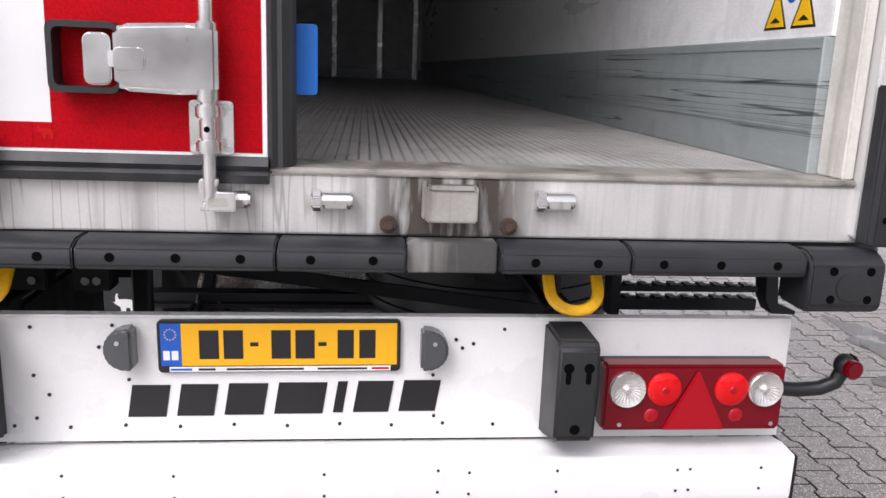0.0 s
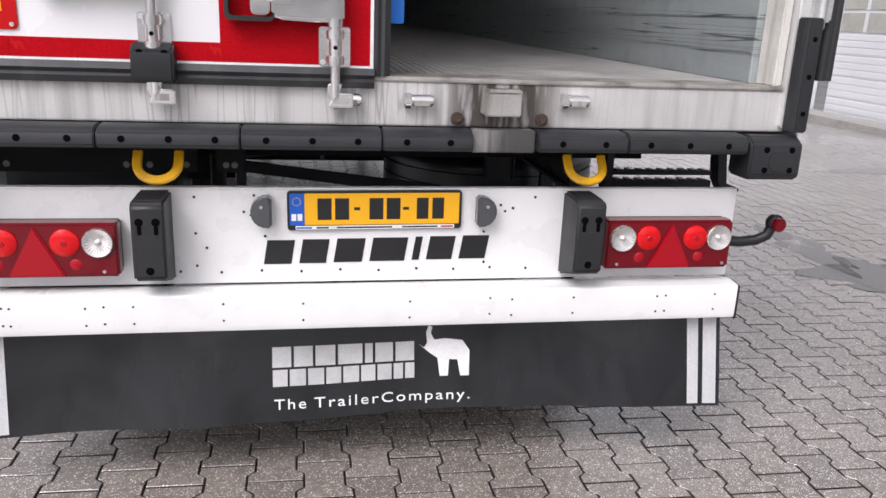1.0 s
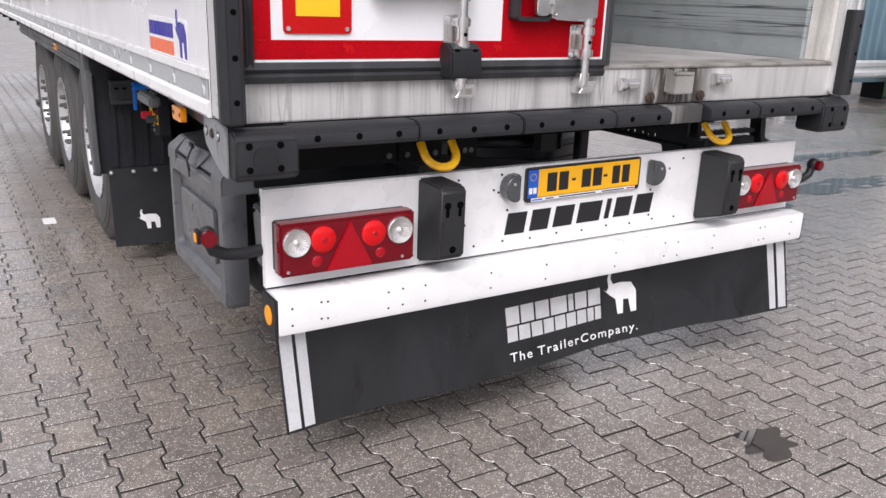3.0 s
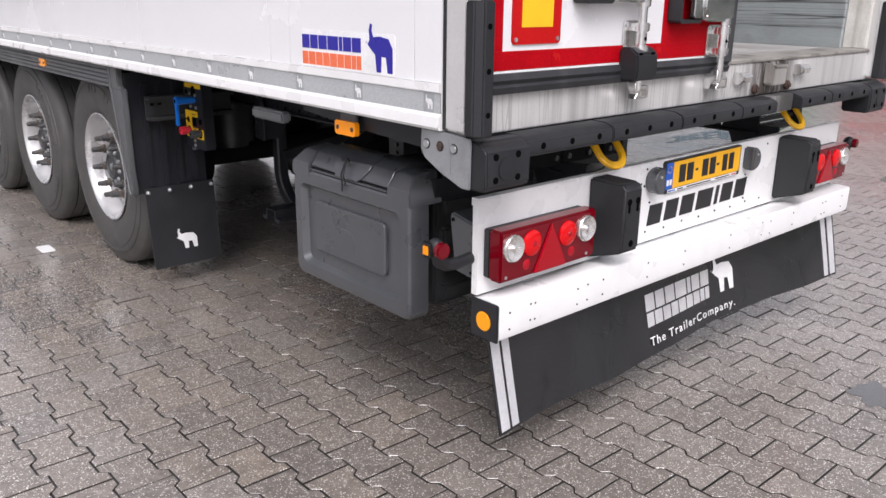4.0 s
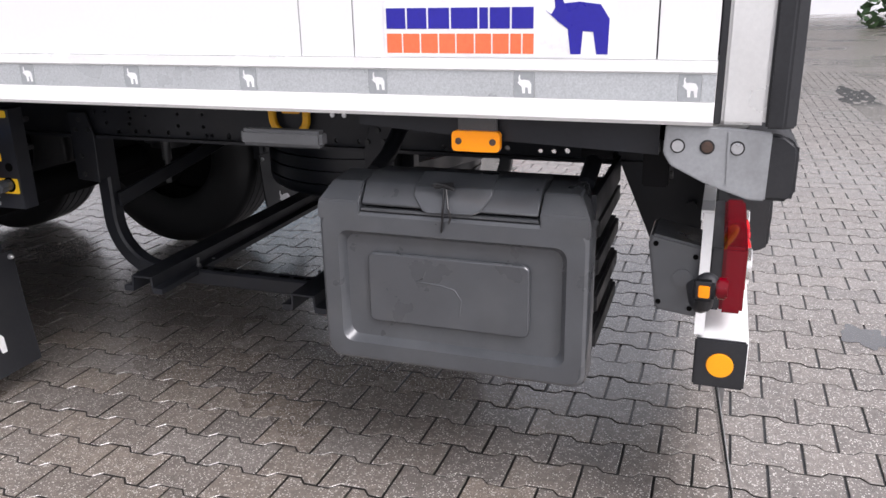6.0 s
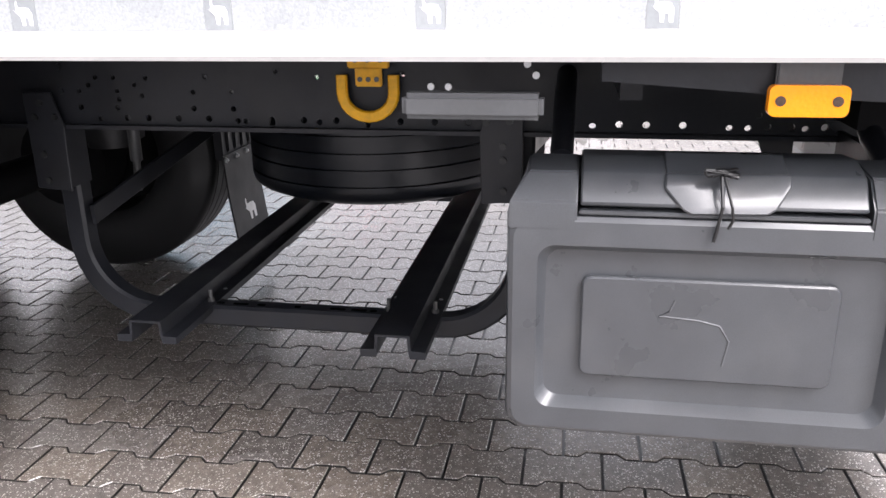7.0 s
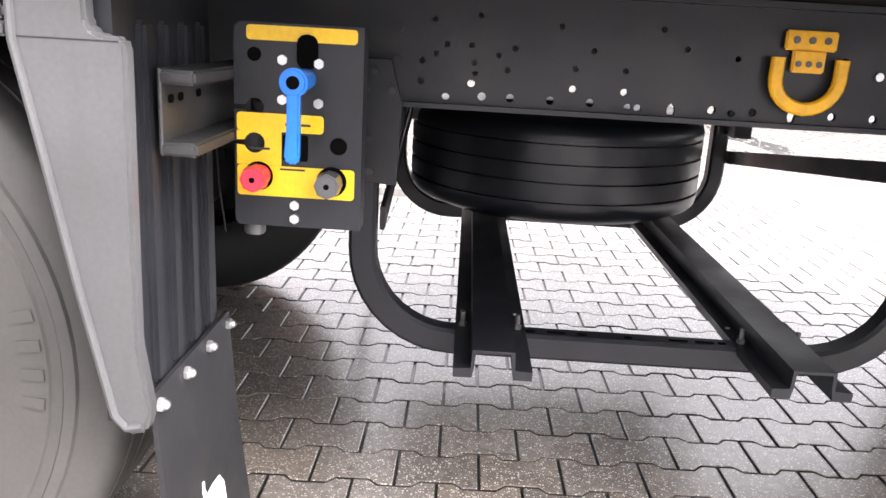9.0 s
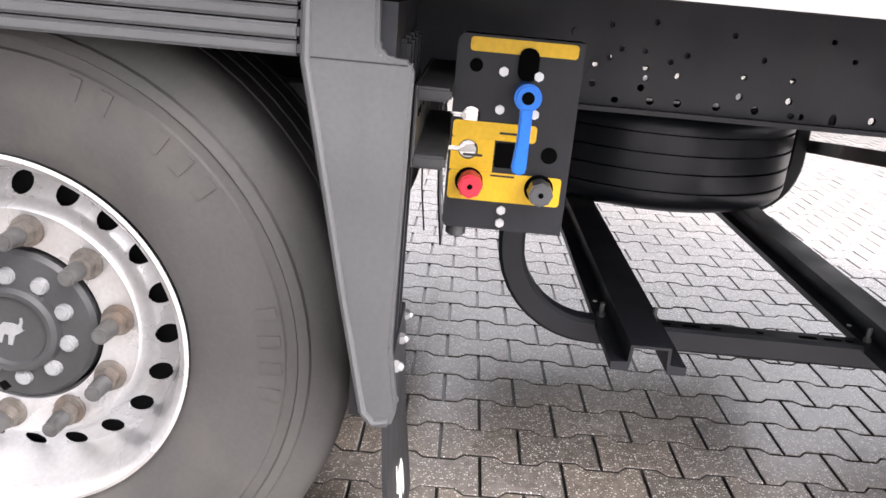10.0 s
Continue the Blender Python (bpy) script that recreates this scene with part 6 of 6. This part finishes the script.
# sticker on the side: plain blocks in its colours
bm = bmesh.new()
prism(bm, rounded(0.213, 0.703, 1.262, 1.376, 0.010, 3), 'x', -1.3118, -1.3106)
st = part("side_sticker", bm, WHITE_PRINT, T, "white sticker with navy and orange blocks")
for z0, z1, ws, m in ((1.318, 1.360, (0.062, 0.062, 0.066, 0.082, 0.026, 0.060, 0.064), NAVY), (1.268, 1.308, (0.060, 0.066, 0.066, 0.062, 0.066, 0.060, 0.060, 0.040, 0.040), ORANGE)):
    y = 0.697
    k = 0.325 / (sum(ws) + 0.006 * len(ws))
    for w in ws:
        bm = bmesh.new()
        prism(bm, [(y, z0), (y - w * k, z0), (y - w * k, z1), (y, z1)], 'x', -1.3128, -1.3119)
        part("brand_block", bm, m, st)
        y -= (w + 0.006) * k
bm = bmesh.new()
prism(bm, emblem(0.352, 0.222, 1.268, 1.404), 'x', -1.3128, -1.3119)
part("brand_shape", bm, NAVY, st)

# ---- valve panel ----
PX = -1.000


def at_panel(u, v):
    """Place on the valve panel, u from its front edge, v from its top."""
    return 2.352 - 0.208 * u, 1.056 - 0.328 * v


def panel_box(name, u0, u1, v0, v1, mat, parent, h=0.003, r=0.006):
    (ya, za), (yb, zb) = at_panel(u0, v0), at_panel(u1, v1)
    bm = bmesh.new()
    prism(bm, rounded(yb, ya, zb, za, r, 3), 'x', PX - h, PX - 0.0003)
    return part(name, bm, mat, parent)


def keyhole(edge, z, r=0.0155):
    """Rim of a keyhole that opens at the front edge."""
    arc = [(2.319 + r * math.cos(radians(a)), z + r * math.sin(radians(a))) for a in range(-15, -346, -22)]
    return [(edge, z - 0.004)] + arc + [(edge, z + 0.004)]


bm = bmesh.new()
prism(bm, [(2.144, 0.728), (2.346, 0.728), (2.352, 0.736)] + keyhole(2.352, 0.866) + keyhole(2.352, 0.923) + [(2.352, 1.046), (2.342, 1.056), (2.144, 1.056)], 'x', PX, PX + 0.005)
vp = part("valve_panel", bm, FRAME, T, "black valve panel with yellow labels, blue lever and two knobs")
for flange in ((2.144, 2.149, 0.728, 1.056), (2.150, 2.340, 0.728, 0.732), (2.150, 2.340, 1.052, 1.056)):
    bm = bmesh.new()
    box(bm, PX + 0.0052, PX + 0.055, *flange)
    part("panel_flange", bm, FRAME, vp)
panel_box("label", 0.10, 0.95, 0.012, 0.082, LABEL, vp, 0.0012)
panel_box("label", 0.02, 0.70, 0.43, 0.52, LABEL, vp, 0.0012)
bm = bmesh.new()
prism(bm, [(2.275, 0.830), (2.348, 0.830)] + keyhole(2.348, 0.866, 0.017) + [(2.348, 0.8853), (2.275, 0.8853)], 'x', PX - 0.0012, PX - 0.0003)
part("label", bm, LABEL, vp)
panel_box("label", 0.02, 0.95, 0.6905, 0.845, LABEL, vp, 0.0012)
panel_box("label_bar", 0.12, 0.28, 0.60, 0.612, BLACK, vp, 0.0018, 0.001)
panel_box("label_bar", 0.40, 0.60, 0.475, 0.487, BLACK, vp, 0.0018, 0.001)
panel_box("label_bar", 0.36, 0.56, 0.700, 0.710, BLACK, vp, 0.0018, 0.001)
panel_box("window", 0.38, 0.58, 0.53, 0.66, HOLE_SHADE, vp, 0.002, 0.004)
panel_box("slot", 0.49, 0.65, 0.045, 0.21, HOLE_SHADE, vp, 0.006, 0.015)
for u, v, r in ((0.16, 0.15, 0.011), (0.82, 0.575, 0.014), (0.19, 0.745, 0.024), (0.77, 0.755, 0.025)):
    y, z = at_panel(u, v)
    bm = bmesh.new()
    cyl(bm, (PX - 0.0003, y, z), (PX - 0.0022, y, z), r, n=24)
    part("hole", bm, HOLE_SHADE, vp)
for u, v in ((0.38, 0.17), (0.66, 0.18), (0.38, 0.36), (0.66, 0.37), (0.48, 0.885), (0.48, 0.955)):
    y, z = at_panel(u, v)
    bm = bmesh.new()
    cyl(bm, (PX, y, z), (PX - 0.008, y, z), 0.0085, n=6, bev=0.001)
    part("panel_bolt", bm, ZINC, vp)
for u, v, m in ((0.20, 0.740, RED_KNOB), (0.77, 0.752, PLASTIC)):
    y, z = at_panel(u, v)
    bm = bmesh.new()
    cyl(bm, (PX, y, z), (PX - 0.030, y, z), 0.018, n=24)
    cyl(bm, (PX - 0.020, y, z), (PX - 0.052, y, z), 0.0225, 0.0205, n=8, bev=0.003)
    part("knob", bm, m, vp)
    bm = bmesh.new()
    cyl(bm, (PX - 0.0515, y, z), (PX - 0.0535, y, z), 0.0045, n=12)
    part("knob_hole", bm, HOLE_SHADE, vp)
y, z = at_panel(0.56, 0.255)
bm = bmesh.new()
cyl(bm, (PX, y, z), (PX - 0.092, y, z), 0.016, 0.019, n=24)
cyl(bm, (PX - 0.075, y, z), (PX - 0.100, y, z), 0.0215, n=28, bev=0.004)
prism(bm, [(y - 0.010, z - 0.015), (y + 0.010, z - 0.015), (y + 0.010, z - 0.065), (y + 0.014, z - 0.114), (y + 0.008, z - 0.122), (y - 0.006, z - 0.122), (y - 0.010, z - 0.114)], 'x', PX - 0.099, PX - 0.084, 0.003)
lever = part("lever", bm, BLUE, vp, "blue plastic lever")
bm = bmesh.new()
cyl(bm, (PX - 0.0995, y, z), (PX - 0.1012, y, z), 0.010, n=20)
part("lever_hole", bm, HOLE_SHADE, vp)
bm = bmesh.new()
y, z = at_panel(0.12, 1.0)
cyl(bm, (PX + 0.03, y, z + 0.01), (PX + 0.03, y, z - 0.022), 0.018, n=18, bev=0.003)
part("drain_cap", bm, GUARD, vp)
# rails that carry the valve panel
bm = bmesh.new()
box(bm, -1.185, -0.72, 2.400, 2.406, 0.866, 0.988, 0.002, 1)
for z in (0.866, 0.966):
    box(bm, -1.185, -0.72, 2.352, 2.404, z, z + 0.020, 0.004)
rail = part("panel_rail", bm, HUB, T, "grey channel rail behind the valve panel")
for x in (-1.15, -1.11, -1.03):
    bm = bmesh.new()
    prism(bm, rounded(x - 0.010, x + 0.010, 0.938, 0.950, 0.005, 3), 'y', 2.3985, 2.4005)
    part("rail_slot", bm, HOLE_SHADE, rail)
bm = bmesh.new()
cyl(bm, (-0.95, 2.398, 0.86), (-0.95, 2.394, 0.78), 0.0016, n=6)
cyl(bm, (-0.95, 2.394, 0.78), (-0.95, 2.384, 0.70), 0.0016, n=6)
part("wire", bm, BLACK, T)

# tank, coloured near black for the shade there, and gear between the beams
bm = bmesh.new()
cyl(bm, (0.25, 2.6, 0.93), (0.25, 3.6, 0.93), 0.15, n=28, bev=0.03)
part("air_tank", bm, UNDER_SHADE, T)
bm = bmesh.new()
cyl(bm, (-0.10, 2.272, 0.70), (-0.10, 2.268, 1.12), 0.0195, n=20, bev=0.003)
cyl(bm, (-0.10, 2.278, 0.60), (-0.10, 2.272, 0.705), 0.012, n=14)
part("damper", bm, GUARD, T, "grey damper cylinder")
# landing gear far ahead
for s in (-1, 1):
    bm = bmesh.new()
    box(bm, s * 0.75 - 0.07, s * 0.75 + 0.07, 10.4, 10.54, -0.1, 1.13, 0.01)
    box(bm, s * 0.75 - 0.14, s * 0.75 + 0.14, 10.3, 10.64, -0.16, -0.12, 0.01)
    part("landing_leg", bm, FRAME, T)

# ---- ground and paving ----
bm = bmesh.new()
S = 400
gv = [bm.verts.new((x, y, on_ground(x, y) - 0.0075)) for x, y in ((-S, -S), (S, -S), (S, S), (-S, S))]
bm.faces.new(gv)
ground = tagged(part("ground", bm, JOINT), "sandy joints under the paved yard", "ground", kind="structure")

PITCH_Y, PITCH_X, Y0, X0, TURN = 0.2105, 0.1525, 1.889, -0.535, 0.0
pave = tagged(new("pavement"), "wet grey interlocking concrete paving", "pavement", kind="structure")
HL, HW, HN = PITCH_Y / 2 - 0.0039, PITCH_X / 2 + 0.0083, PITCH_X / 2 - 0.0157


def outline(k):
    """Interlocking stone, wide at its ends and narrow at its waist."""
    a, w, q, l = HW - k, HN - k, PITCH_Y / 4, HL - k
    return [(-a, -l), (a, -l), (a, -q - 0.011), (w, -q + 0.011), (w, q - 0.011), (a, q + 0.011), (a, l), (-a, l), (-a, q + 0.011), (-w, q - 0.011), (-w, -q + 0.011), (-a, -q - 0.011)]


def stone_mesh(bm, cx, cy, base, dz, tip):
    o, t = outline(0.0), outline(0.0022)
    zz = [on_ground(cx + p[0], cy + p[1]) if base is None else base for p in o]
    low = [bm.verts.new((cx + p[0], cy + p[1], z - 0.03)) for p, z in zip(o, zz)]
    mid = [bm.verts.new((cx + p[0], cy + p[1], z - 0.0020 + dz + tip[0] * p[0] + tip[1] * p[1])) for p, z in zip(o, zz)]
    top = [bm.verts.new((cx + p[0], cy + p[1], z + dz + tip[0] * p[0] + tip[1] * p[1])) for p, z in zip(t, zz)]
    n = len(o)
    for i in range(n):
        j = (i + 1) % n
        bm.faces.new((low[i], low[j], mid[j], mid[i])).material_index = 1
        bm.faces.new((mid[i], mid[j], top[j], top[i]))
    for q in ((0, 1, 2, 11), (2, 3, 10, 11), (3, 4, 9, 10), (4, 5, 8, 9), (5, 6, 7, 8)):
        bm.faces.new([top[k] for k in q])


random.seed(7)
variants = []
for k in range(8):
    bm = bmesh.new()
    tip = (random.uniform(-0.006, 0.006), random.uniform(-0.005, 0.005))
    stone_mesh(bm, 0, 0, 0.0, 0.0, tip)
    variants.append(mesh_of("stone", bm, PAVING, 30))
    variants[-1].materials.append(JOINT)
rest = bmesh.new()
far = bmesh.new()
count = 0
rng = random.Random(11)
i0, i1 = int((-9 - X0) / PITCH_X), int((12 - X0) / PITCH_X)
for i in range(i0, i1):
    cx = X0 + (i + 0.5) * PITCH_X
    off = 0.0 if i % 2 == 0 else PITCH_Y / 2
    for j in range(-44, 66):
        cy = Y0 + off + (j + 0.5) * PITCH_Y
        dz = rng.gauss(0, 0.0007)
        near = -2.35 < cx < -0.45 and 0.2 < cy < 5 and count < 300
        if near:
            ob = new("stone", variants[rng.randrange(8)])
            ob.parent = pave
            ob.matrix_basis = pose(cx, cy, on_ground(cx, cy) + dz, -0.968, 0.338, 0) @ pose(0, 0, 0, 0, 0, 180 * rng.randrange(2))
            count += 1
        elif -5.0 < cx < 5 and -3.5 < cy < 7:
            stone_mesh(rest, cx, cy, None, dz, (rng.uniform(-0.006, 0.006), rng.uniform(-0.005, 0.005)))
        else:
            z = on_ground(cx, cy) + dz
            o = outline(0.001)
            tv = [far.verts.new((cx + p[0], cy + p[1], z)) for p in o]
            for q in ((0, 1, 2, 11), (2, 3, 10, 11), (3, 4, 9, 10), (4, 5, 8, 9), (5, 6, 7, 8)):
                far.faces.new([tv[k] for k in q])
laid = tagged(part("paving_stones", rest, PAVING, pave, angle=30), kind="stuff")
laid.data.materials.append(JOINT)
tagged(part("distant_paving_stones", far, PAVING, pave), kind="stuff")
# yard beyond the paving that can be told apart
bm = bmesh.new()
for a, b, c, d in ((-S, S, -S, -7.2), (-S, S, 15.6, S), (-S, -8.8, -7.2, 15.6), (11.8, S, -7.2, 15.6)):
    bm.faces.new([bm.verts.new((x, y, on_ground(x, y) - 0.002)) for x, y in ((a, c), (b, c), (b, d), (a, d))])
tagged(part("yard", bm, PAVING), "wet paved yard reaching into the distance", "ground", kind="structure")
# white painted mark on one stone
bm = bmesh.new()
prism(bm, rounded(-1.482, -1.405, 3.47, 3.62, 0.012, 3), 'z', on_ground(-1.44, 3.54) + 0.001, on_ground(-1.44, 3.54) + 0.005)
tagged(part("white_tile", bm, WHITE_PRINT), "small white tile set in the paving", "tile", kind="structure")
# shallow puddles
def puddle(px, py, rx, ry, seed, look_of=WATER):
    r0 = random.Random(seed)
    a1, a2, a3 = (r0.uniform(0, 6.3) for _ in range(3))
    bm = bmesh.new()
    ring = []
    for k in range(48):
        a = 2 * math.pi * k / 48
        r = 1 + 0.24 * math.sin(2 * a + a1) + 0.16 * math.sin(5 * a + a2) + 0.10 * math.sin(9 * a + a3)
        x, y = px + rx * r * math.cos(a), py + ry * r * math.sin(a)
        ring.append(bm.verts.new((x, y, on_ground(x, y) + 0.0016)))
    bm.faces.new(ring)
    tagged(part("puddle", bm, look_of), "shallow rain puddle on the paving", "puddle", "puddles on the yard", "structure")


puddle(0.40, -0.63, 0.125, 0.08, 0, WET)
for k, (px, py, rx, ry) in enumerate(((3.5, 2.0, 0.45, 0.40), (3.35, 2.6, 0.16, 0.55), (6.9, 6.0, 0.9, 0.28), (5.2, 2.2, 0.8, 0.25), (6.5, 3.5, 1.2, 0.3), (5.5, 0.8, 1.3, 0.22), (8.5, 0.2, 1.6, 0.35), (8.0, -1.6, 1.2, 0.25))):
    puddle(px, py, rx, ry, k + 1)
